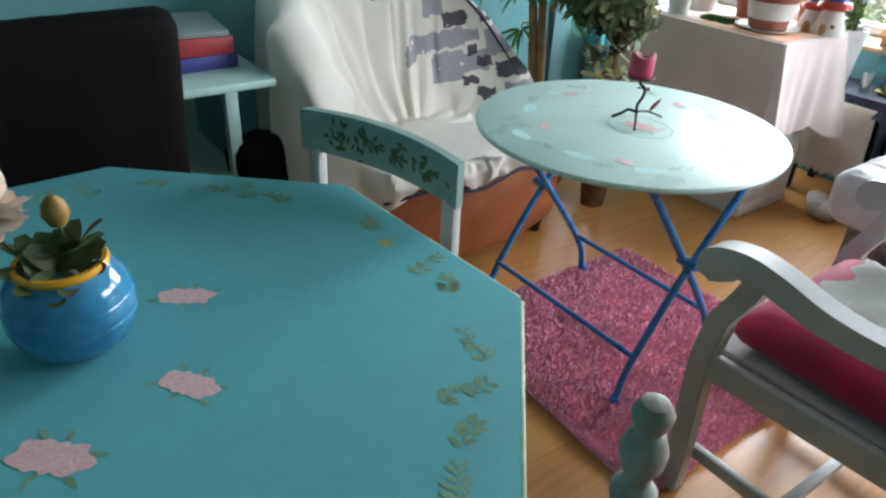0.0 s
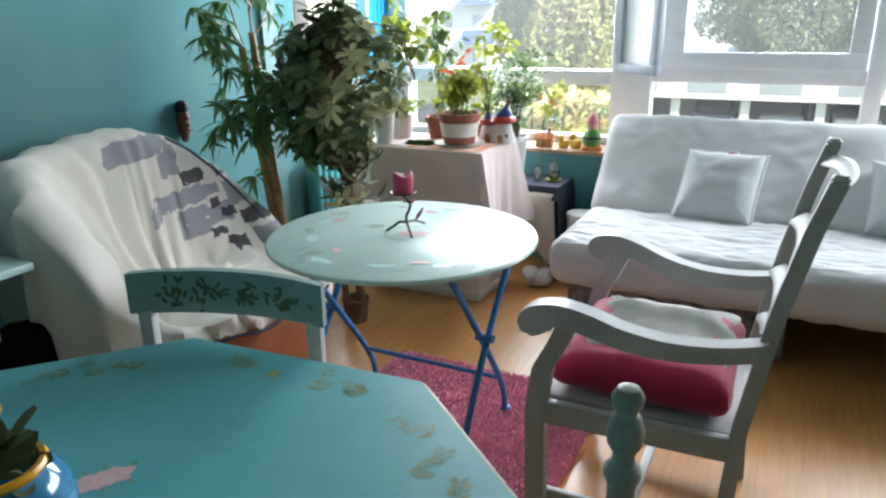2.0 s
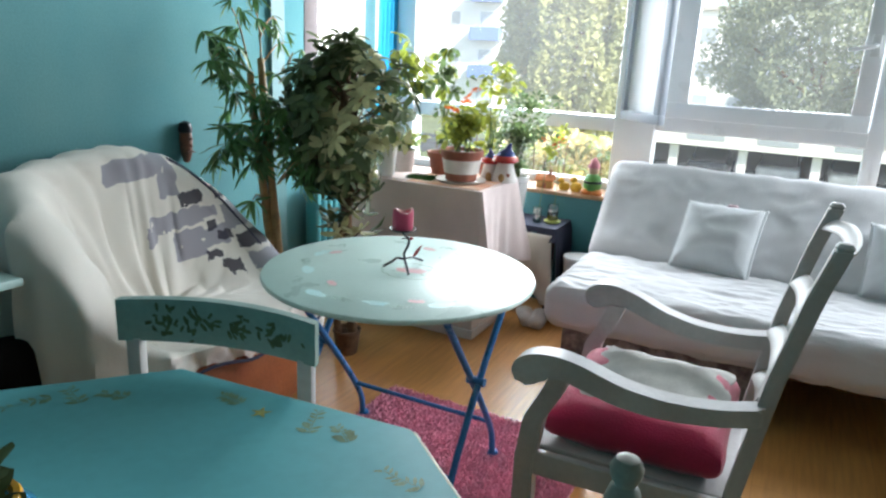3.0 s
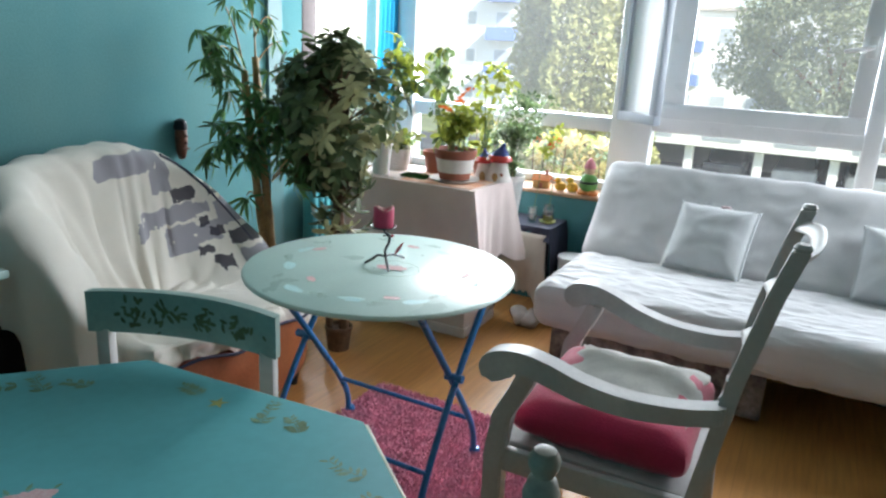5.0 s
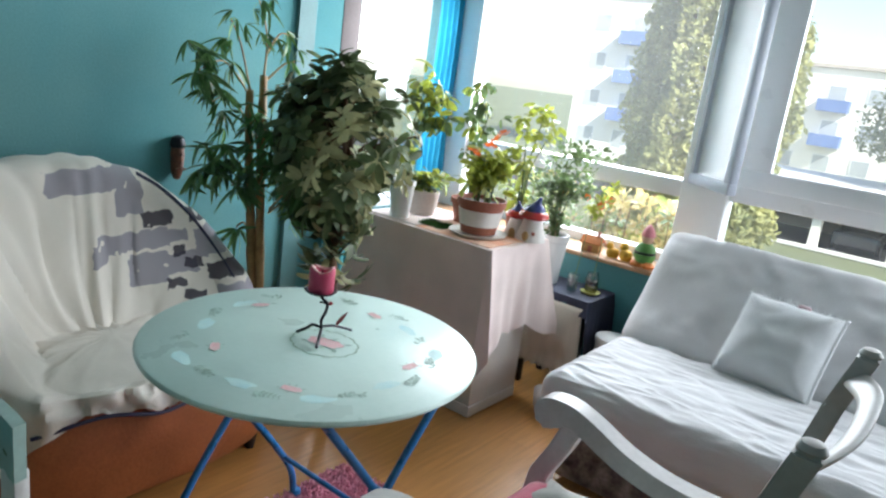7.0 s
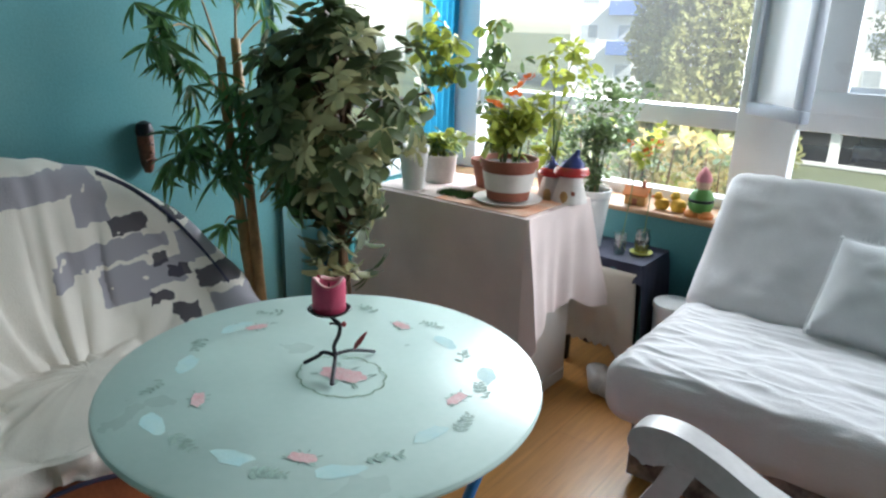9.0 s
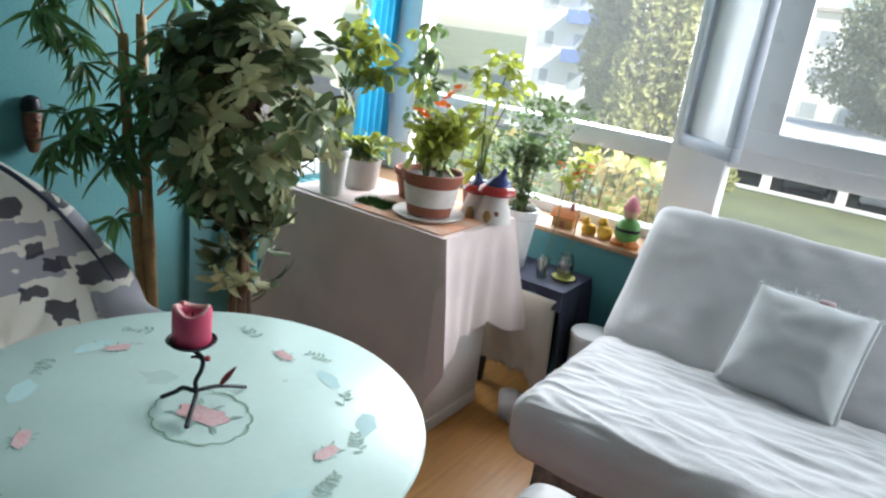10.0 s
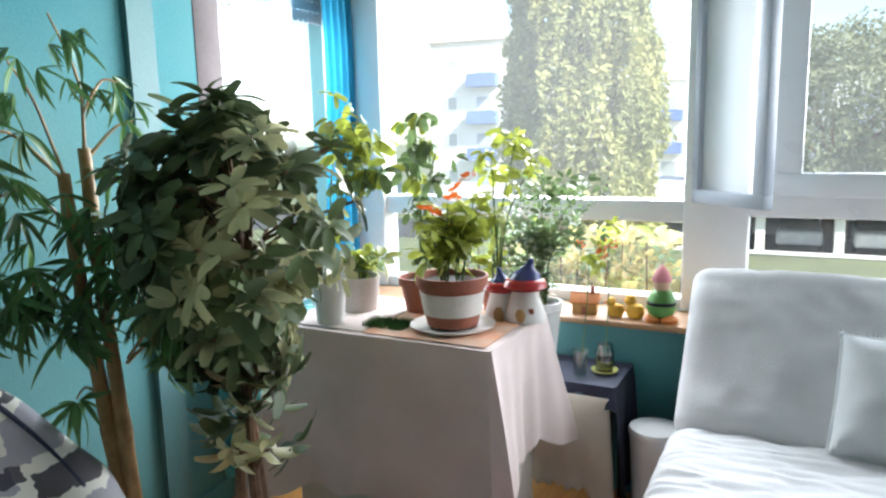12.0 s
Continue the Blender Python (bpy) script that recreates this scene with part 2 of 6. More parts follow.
M_CANDLE_TOP = material("pale_wax_rim", (0.70, 0.38, 0.36), 0.5, vary=0.1, scale=14, fine=60)


# ---- mesh helpers ----
def thing(name, at=(0, 0, 0), turn=0.0, label="", category="", group="", kind=""):
    """An Empty at the base of a thing, which holds its parts."""
    ob = new(name)
    ob.matrix_basis = pose(*at, 0, 0, turn)
    ob.empty_display_size = 0.1
    return tagged(ob, label, category, group, kind)


def link(name, me, material_, parent, label="", smooth=True):
    if material_ is not None and not me.materials:
        me.materials.append(material_)
    if smooth:
        me.shade_smooth()
        me.set_sharp_from_angle(angle=radians(38))
    ob = new(name, me)
    if parent is not None:
        ob.parent = parent
    if label:
        ob["label"] = label
    return ob


def part(name, bm, material_, parent=None, label="", smooth=True):
    me = bpy.data.meshes.new(name)
    bmesh.ops.recalc_face_normals(bm, faces=bm.faces)
    bm.to_mesh(me)
    bm.free()
    return link(name, me, material_, parent, label, smooth)


def data_part(name, verts, faces, material_, parent=None, label="", smooth=True):
    me = bpy.data.meshes.new(name)
    me.from_pydata([tuple(v) for v in verts], [], [tuple(f) for f in faces])
    me.update()
    return link(name, me, material_, parent, label, smooth)


def add_box(bm, x0, x1, y0, y1, z0, z1, bevel=0.0, seg=2, m=None):
    r = bmesh.ops.create_cube(bm, size=1)
    vs = r["verts"]
    for v in vs:
        v.co = Vector(((x0 + x1) / 2 + v.co.x * (x1 - x0), (y0 + y1) / 2 + v.co.y * (y1 - y0), (z0 + z1) / 2 + v.co.z * (z1 - z0)))
    es = list({e for v in vs for e in v.link_edges})
    if m is not None:
        bmesh.ops.transform(bm, matrix=m, verts=vs)
    if bevel:
        bmesh.ops.bevel(bm, geom=es, offset=bevel, segments=seg, affect="EDGES", profile=0.5)
    return bm


def box(x0, x1, y0, y1, z0, z1, bevel=0.0, seg=2, m=None):
    return add_box(bmesh.new(), x0, x1, y0, y1, z0, z1, bevel, seg, m)


def add_lathe(bm, profile, seg=28, at=(0, 0, 0), squash=1.0):
    """Turn a profile of (radius, height) round z."""
    rings = []
    for r, z in profile:
        rings.append([bm.verts.new((at[0] + r * math.cos(2 * math.pi * i / seg), at[1] + squash * r * math.sin(2 * math.pi * i / seg), at[2] + z)) for i in range(seg)])
    for a, b in zip(rings, rings[1:]):
        for i in range(seg):
            bm.faces.new((a[i], a[(i + 1) % seg], b[(i + 1) % seg], b[i]))
    if profile[0][0] > 1e-5:
        bm.faces.new(rings[0][::-1])
    if profile[-1][0] > 1e-5:
        bm.faces.new(rings[-1])
    bmesh.ops.remove_doubles(bm, verts=bm.verts, dist=1e-6)
    return bm


def lathe(profile, seg=28, at=(0, 0, 0), squash=1.0):
    return add_lathe(bmesh.new(), profile, seg, at, squash)


def smooth_path(points, steps=6):
    """Catmull-Rom points through the given ones."""
    p = [Vector(points[0]), *map(Vector, points), Vector(points[-1])]
    out = []
    for i in range(1, len(p) - 2):
        for k in range(steps):
            t = k / steps
            out.append(0.5 * (2 * p[i] + (p[i + 1] - p[i - 1]) * t + (2 * p[i - 1] - 5 * p[i] + 4 * p[i + 1] - p[i + 2]) * t * t + (3 * p[i] - p[i - 1] - 3 * p[i + 1] + p[i + 2]) * t ** 3))
    return out + [p[-1].copy()]


def add_tube(bm, points, radius, seg=10, flat=1.0):
    """A rod along points; radius is a number or one for each point."""
    pts = [Vector(p) for p in points]
    rad = radius if isinstance(radius, (list, tuple)) else [radius] * len(pts)
    rings, side = [], None
    for i, p in enumerate(pts):
        d = (pts[min(i + 1, len(pts) - 1)] - pts[max(i - 1, 0)]).normalized()
        if side is None:
            side = d.orthogonal().normalized()
        side = (side - d * side.dot(d)).normalized()
        up = d.cross(side)
        rings.append([bm.verts.new(p + rad[i] * (math.cos(2 * math.pi * k / seg) * side + flat * math.sin(2 * math.pi * k / seg) * up)) for k in range(seg)])
    for a, b in zip(rings, rings[1:]):
        for k in range(seg):
            bm.faces.new((a[k], a[(k + 1) % seg], b[(k + 1) % seg], b[k]))
    bm.faces.new(rings[0][::-1])
    bm.faces.new(rings[-1])
    return bm


def tube(points, radius, seg=10, flat=1.0):
    return add_tube(bmesh.new(), points, radius, seg, flat)


def cushion(sx, sy, sz, r, n=14, puff=0.0, wrinkle=0.0, size=7.0, seed=0.0, pinch=0.0, along=1.0):
    """A soft block with round edges, swollen faces and creases."""
    bm = bmesh.new()
    bmesh.ops.create_cube(bm, size=2)
    bmesh.ops.subdivide_edges(bm, edges=bm.edges, cuts=n, use_grid_fill=True)
    half = Vector((sx / 2, sy / 2, sz / 2))
    for v in bm.verts:
        c = v.co.copy()
        p = Vector((c.x * half.x, c.y * half.y, c.z * half.z))
        q = Vector([max(-(h - r), min(h - r, a)) for a, h in zip(p, half)])
        d = p - q
        if d.length > 1e-6:
            p = q + d.normalized() * r
        edge = (1 - c.x ** 2) * (1 - c.y ** 2)
        p.z += c.z * puff * max(0.0, edge)
        if pinch > 0.5:
            p.z *= 1 - 0.8 * max(abs(c.x), abs(c.y)) ** 5
            p.x *= 1 + 0.03 * abs(c.y) ** 5 * abs(c.x) - 0.015 * (1 - c.y ** 2)
            p.y *= 1 + 0.03 * abs(c.x) ** 5 * abs(c.y) - 0.015 * (1 - c.x ** 2)
        elif pinch:
            p.z *= 1 - pinch * (abs(c.x * c.y) ** 3)
            p.x *= 1 + 0.07 * abs(c.y) ** 4 * abs(c.x)
            p.y *= 1 + 0.07 * abs(c.x) ** 4 * abs(c.y)
        if wrinkle:
            q = Vector((p.x * size / along, p.y * size * along, p.z * size + seed))
            q += 0.6 * Vector((noise.noise(q * 0.7), noise.noise(q * 0.7 + Vector((5, 5, 5))), 0))
            p.z += wrinkle * (1.0 - 2.0 * abs(noise.noise(q)) + 0.6 * noise.noise(q * 2.1))
            p.y += wrinkle * 0.8 * noise.noise(q + Vector((7, 3, 1)))
        v.co = p
    return bm


def leaf_data(length, width, fold=0.25, droop=0.3, n=5):
    """One pointed leaf along +x, with a folded midrib and a drooping tip."""
    vs, fs = [], []
    for i in range(n + 1):
        t = i / n
        w = width / 2 * math.sqrt(max(0.0, 1 - ((t - 0.54) / 0.55) ** 2)) if width > 0.35 * length else width / 2 * (math.sin(math.pi * min(1, t ** 0.8 * 0.97 + 0.03)) ** 0.8)
        x, z = length * t, -droop * length * t * t
        vs += [(x, -w, z + fold * w), (x, 0, z), (x, w, z + fold * w)]
    for i in range(n):
        a = 3 * i
        fs += [(a, a + 3, a + 4, a + 1), (a + 1, a + 4, a + 5, a + 2)]
    return vs, fs


def leaf_mesh(name, leaves, material_):
    """Joins leaves, each (matrix, length, width, fold, droop), into one mesh."""
    vs, fs = [], []
    for m, *size in leaves:
        v, f = leaf_data(*size)
        o = len(vs)
        vs += [m @ Vector(p) for p in v]
        fs += [tuple(o + i for i in q) for q in f]
    me = bpy.data.meshes.new(name)
    me.from_pydata([tuple(v) for v in vs], [], fs)
    me.materials.append(material_)
    me.shade_smooth()
    return me


def put(name, me, parent, m, label=""):
    ob = new(name, me)
    ob.parent = parent
    ob.matrix_basis = m
    if label:
        ob["label"] = label
    return ob


# ---- the room ----
X0, X1, Y0, Y1, H = -1.45, 3.3, -3.4, 2.29, 2.55


def structure(name, bm, material_, label, category):
    return tagged(part(name, bm, material_, None, smooth=False), label, category, "", "structure")


structure("floor", box(X0 - 0.2, X1 + 0.2, Y0 - 0.2, 2.36, -0.15, 0.0), M_FLOOR, "honey-coloured wooden laminate floor with a soft shine", "floor")
# Ceiling, south and east walls are unseen; they close off and dim the room.
structure("ceiling", box(X0 - 0.2, X1 + 0.2, Y0 - 0.2, 2.36, H, H + 0.15), M_CEIL, "unseen ceiling closing the room, greyed to cut bounced light", "ceiling")
structure("wall_south", box(X0 - 0.2, X1 + 0.2, Y0 - 0.2, Y0, 0, H), M_UNSEEN_WALL, "unseen wall closing the room, deep turquoise to cut bounced light", "wall")
structure("wall_east", box(X1, X1 + 0.2, Y0, 2.36, 0, H), M_UNSEEN_WALL, "unseen wall closing the room, deep turquoise to cut bounced light", "wall")
W1Y0, W1Y1, WZ0, WZ1 = 1.325, 2.22, 0.66, 2.12
bm = bmesh.new()
add_box(bm, X0 - 0.2, X0, Y0, W1Y0, 0, H)
add_box(bm, X0 - 0.2, X0, W1Y0, W1Y1, 0, WZ0)
add_box(bm, X0 - 0.2, X0, W1Y0, W1Y1, WZ1, H)
add_box(bm, X0 - 0.2, X0, W1Y1, 2.36, 0, H)
structure("wall_west", bm, M_WALL, "turquoise painted wall, paler where the daylight falls", "wall")
bm = bmesh.new()
add_box(bm, X0, X1, 2.0, 2.36, 0, 0.64)
add_box(bm, X0, X1, 2.2, 2.36, WZ1 + 0.04, H)
structure("wall_north", bm, M_WALL, "low turquoise wall under the long window", "wall")
structure("window_sill", box(X0, X1, 1.985, 2.25, 0.64, 0.662, 0.006), material("sill_wood", (0.45, 0.25, 0.13), 0.5, vary=0.15), "orange-brown wooden window sill over the turquoise wall", "window sill")
structure("baseboard", box(X0, X0 + 0.015, Y0, 2.0, 0, 0.08, 0.004), M_WALL, "turquoise painted baseboard along the wall", "baseboard")
# The strip's deeper turquoise stands in for the shade on it.
structure("wall_pilaster", box(X0, X0 + 0.022, 1.04, 1.14, 0.08, H), material("pilaster_shade", (0.085, 0.20, 0.21), 0.6, vary=0.08, scale=3, fine=120), "narrow wall pilaster, its shade put into a deeper turquoise", "wall")


def framed(parent, name, x0, x1, z0, z1, y0, y1, w, wb, m_frame, glass=True, m=None, rim=None):
    """Four members round an opening and a pane in it."""
    for a, b, c, d in ((x0, x1, z0, z0 + wb), (x0, x1, z1 - w, z1), (x0, x0 + w, z0 + wb, z1 - w), (x1 - w, x1, z0 + wb, z1 - w)):
        part(name, box(a, b, y0, y1, c, d, 0.006, m=m), m_frame, parent)
    if glass:
        g = part("pane", box(x0 + w - 0.003, x1 - w + 0.003, (y0 + y1) / 2 - 0.003, (y0 + y1) / 2 + 0.003, z0 + wb - 0.003, z1 - w + 0.003, m=m), M_GLASS, parent, smooth=False)
        g.visible_shadow = False
        return g


win = thing("window_1", (0, 0, 0), 0, "long white plastic window with one small sash open", "window", "", "structure")
for n_, b in (("window_frame", (-1.45, -1.27, 2.22, 2.34, 0.662, 2.16)), ("window_frame", (0.04, 0.265, 2.23, 2.34, 0.662, 2.16)),
              ("window_frame", (-1.27, 0.04, 2.24, 2.33, 1.0, 1.085)), ("window_frame", (0.265, 3.3, 2.24, 2.33, 1.03, 1.115)),
              ("window_frame", (-1.27, 0.04, 2.24, 2.33, 2.12, 2.16)), ("window_frame", (0.265, 3.3, 2.24, 2.33, 2.12, 2.16)),
              ("window_frame", (-1.27, 0.04, 2.24, 2.33, 0.662, 0.71)), ("window_frame", (0.265, 3.3, 2.24, 2.33, 0.662, 0.71)),
              ("window_frame", (1.29, 1.37, 2.235, 2.335, 0.71, 2.12))):
    part(n_, box(*b, 0.008), M_PVC, win)
for a, b, c, d in ((-1.27, 0.04, 0.71, 1.0), (-1.27, 0.04, 1.085, 2.12), (0.265, 1.29, 0.71, 1.03), (1.37, 3.3, 0.71, 1.03), (1.37, 3.3, 1.115, 2.12)):
    part("pane", box(a, b, 2.282, 2.288, c, d), M_GLASS, win, smooth=False).visible_shadow = False
sash = part("closed_sash", box(0.30, 1.285, 2.205, 2.24, 1.108, 1.19, 0.006), M_PVC, win)
for b in ((0.30, 1.285, 2.03, 2.11), (0.30, 0.43, 1.19, 2.03), (1.20, 1.285, 1.19, 2.03)):
    part("sash_member", box(b[0], b[1], 2.205, 2.24, b[2], b[3], 0.006), M_PVC, sash)
part("pane", box(0.428, 1.202, 2.22, 2.226, 1.188, 2.032), M_MILKY, sash, smooth=False).visible_shadow = False
bm = tube([(1.245, 2.205, 1.52), (1.245, 2.165, 1.52), (1.235, 2.16, 1.515), (1.13, 2.16, 1.495)], 0.010)
add_box(bm, 1.225, 1.265, 2.195, 2.206, 1.47, 1.57, 0.004)
part("handle", bm, M_CERAMIC, sash, "white window handle")
# small sash swung into the room, its white plastic coloured as if in shade
HX, HY, FX, FY = 0.065, 2.262, 0.335, 2.02
sw = math.hypot(FX - HX, FY - HY)
sm = pose(HX, HY, 0, 0, 0, math.degrees(math.atan2(FY - HY, FX - HX)))
opened = part("open_sash", box(0, sw, -0.022, 0.022, 1.078, 1.128, 0.006, m=sm), M_SLAT_GREY_SASH_SHADE, win)
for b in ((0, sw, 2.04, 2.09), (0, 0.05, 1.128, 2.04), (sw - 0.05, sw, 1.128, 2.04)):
    part("sash_member", box(b[0], b[1], -0.022, 0.022, b[2], b[3], 0.006, m=sm), M_SLAT_GREY_SASH_SHADE, opened)
part("pane", box(0.048, sw - 0.048, -0.003, 0.003, 1.126, 2.042, m=sm), M_HAZY, opened, smooth=False).visible_shadow = False

# side window in the west wall
win2 = thing("window_2", (0, 0, 0), 0, "narrow white window beside the corner post", "window", "", "structure")
# the first upright is taupe in place of shaded white
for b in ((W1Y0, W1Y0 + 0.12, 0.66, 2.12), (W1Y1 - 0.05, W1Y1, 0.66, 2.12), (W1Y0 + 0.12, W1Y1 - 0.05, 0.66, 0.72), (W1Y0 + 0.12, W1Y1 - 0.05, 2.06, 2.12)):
    part("window_frame", box(X0 - 0.09, X0 + 0.004, b[0], b[1], b[2], b[3], 0.006), M_PVC if b[0] > W1Y0 else M_FRAME_SHADE, win2)
part("pane", box(X0 - 0.045, X0 - 0.039, W1Y0 + 0.118, W1Y1 - 0.048, 0.718, 2.062), M_GLASS, win2, smooth=False).visible_shadow = False

# rolled shutter, its lowest slats showing through the glass
shutter = thing("roller_shutter", (0, 2.37, 2.03), 0, "grey roller shutter pulled up, its lowest slats with light slots", "shutter")
for k in range(4):
    bm = bmesh.new()
    z = 0.045 * k
    add_box(bm, -1.45, 3.3, -0.006, 0.006, z + 0.008, z + 0.045)
    for i in range(136):
        x = -1.45 + i * 0.035
        add_box(bm, x, x + 0.022, -0.005, 0.005, z, z + 0.008)
    part("slat", bm, M_SLAT_GREY_SASH_SHADE, shutter, smooth=False)


shutter = thing("roller_shutter", (X0 - 0.13, 0, 1.86), 0, "grey roller shutter half visible above the side window", "shutter")
for k in range(6):
    bm = bmesh.new()
    z = 0.045 * k
    add_box(bm, -0.006, 0.006, W1Y0, W1Y1, z + 0.008, z + 0.045)
    for i in range(26):
        y = W1Y0 + i * 0.035
        add_box(bm, -0.005, 0.005, y, y + 0.022, z, z + 0.008)
    part("slat", bm, M_SLAT_GREY_SASH_SHADE, shutter, smooth=False)


# ---- outside ----
GZ = -3.5
M_GRASS = material("lawn", (0.17, 0.20, 0.10), 0.9, vary=0.2, scale=0.4, fine=6, bump=0.5)
tagged(part("ground", box(-400, 400, 2.8, 600, GZ - 0.5, GZ), M_GRASS, None, smooth=False), "dry green lawn stretching away below the window", "ground", "", "structure")
M_ROAD = material("asphalt", (0.06, 0.06, 0.065), 0.85, vary=0.15, scale=1, fine=30)
tagged(part("road", box(-90, 90, 29.4, 36.5, GZ, GZ + 0.03), M_ROAD, None, smooth=False), "grey asphalt floor of the carports beyond the lawn", "road", "", "structure")


# ---- octagonal dining table ----
def blob(cx, cy, rx, ry, z, turn=0.0, n=14, seed=1):
    """An uneven flat daub of paint."""
    rnd = random.Random(seed)
    pts = []
    for i in range(n):
        a, k = 2 * math.pi * i / n, rnd.uniform(0.72, 1.12)
        x, y = rx * k * math.cos(a), ry * k * math.sin(a)
        pts.append((cx + x * math.cos(turn) - y * math.sin(turn), cy + x * math.sin(turn) + y * math.cos(turn), z))
    return pts, [tuple(range(n))]


def leaf_outline(base, w, le, width):
    """Points of a painted leaf from its base, along the angle w."""
    c, t = math.cos(w), math.sin(w)
    return [(base[0] + le * (u * c - v * width * t), base[1] + le * (u * t + v * width * c)) for u, v in ((0.32, -0.5), (0.7, -0.38), (1.0, 0.0), (0.7, 0.38), (0.32, 0.5))]


M_ROSE = material("rose_paint", (0.70, 0.40, 0.41), 0.5, vary=0.3, scale=70, fine=200, bump=0.1, tint=(0.68, 0.50, 0.49))
M_SPRIG = material("olive_paint", (0.13, 0.22, 0.10), 0.55, vary=0.3, scale=26, fine=200, bump=0.1, tint=(0.20, 0.38, 0.28))
M_SPRIG_PALE = material("grey_green_paint", (0.27, 0.39, 0.33), 0.5, vary=0.2, scale=40, fine=200, bump=0.1, tint=(0.38, 0.54, 0.48))
M_SKYBLUE = material("sky_blue_paint", (0.46, 0.70, 0.71), 0.4, vary=0.1, scale=30, fine=120, bump=0.05, tint=(0.55, 0.74, 0.70))


def painted_sprig(x, y, z, length, a, seed, paint, parent, label, n=7, s=1.0):
    """A fern-like painted sprig: a bent stem with leaves on both sides, in one piece."""
    rnd = random.Random(seed)
    vs, fs, bend = [], [], rnd.uniform(-0.5, 0.5)
    px, py, w = x - 0.5 * length * math.cos(a), y - 0.5 * length * math.sin(a), a - bend / 2
    for i in range(n):
        k = 0.0011 * s
        vs += [(px - k * math.sin(w), py + k * math.cos(w), z), (px + k * math.sin(w), py - k * math.cos(w), z)]
        px, py, w = px + length / n * math.cos(w), py + length / n * math.sin(w), w + bend / n
    for i in range(n - 1):
        fs.append((2 * i, 2 * i + 1, 2 * i + 3, 2 * i + 2))
    for i in range(n):
        for k, side in ((2 * i, 1), (2 * i + 1, -1)):
            if rnd.random() < 0.16:
                continue
            le = s * rnd.uniform(0.016, 0.026) * (1.15 - 0.5 * i / n)
            o = len(vs)
            vs += [(u, v, z) for u, v in leaf_outline(vs[k], a + bend * (i / n - 0.5) + side * rnd.uniform(0.75, 1.15), le, rnd.uniform(0.34, 0.5))]
            fs.append((k, o, o + 1, o + 2, o + 3, o + 4))
    return data_part("painted_sprig", vs, fs, paint, parent, label, smooth=False)


def painted_rose(x, y, z, s, a, seed, paint, parent, label):
    """A scalloped painted rose with small leaves at its edge, in one piece."""
    rnd = random.Random(seed)
    n = 42
    vs, fs, ks = [(x, y, z)], [], []
    for i in range(n):
        b = 2 * math.pi * i / n
        r = s * (0.024 + 0.026 * abs(math.cos(b)) ** 3) * (1 + 0.09 * math.sin(9 * b + seed) + rnd.uniform(-0.06, 0.06))
        vs.append((x + r * math.cos(b + a), y + r * math.sin(b + a), z))
    for i in range(n):
        fs.append((0, 1 + i, 1 + (i + 1) % n))
        ks.append(1)
    for i in (2, 9, 15, 23, 31, 38):
        o = len(vs)
        w = 2 * math.pi * i / n + a + rnd.uniform(-0.5, 0.5)
        vs += [(u, v, z) for u, v in leaf_outline(vs[1 + i], w, s * rnd.uniform(0.018, 0.028), 0.36)]
        fs.append((1 + i, o, o + 1, o + 2, o + 3, o + 4))
        ks.append(0)
    ob = data_part("painted_rose", vs, fs, paint, parent, label, smooth=False)
    ob.data.materials.append(M_ROSE)
    ob.data.polygons.foreach_set("material_index", ks)
    return ob


OX, OY, OZ, OR, OA = 0.255, -1.469, 0.75, 0.68, radians(4.5)


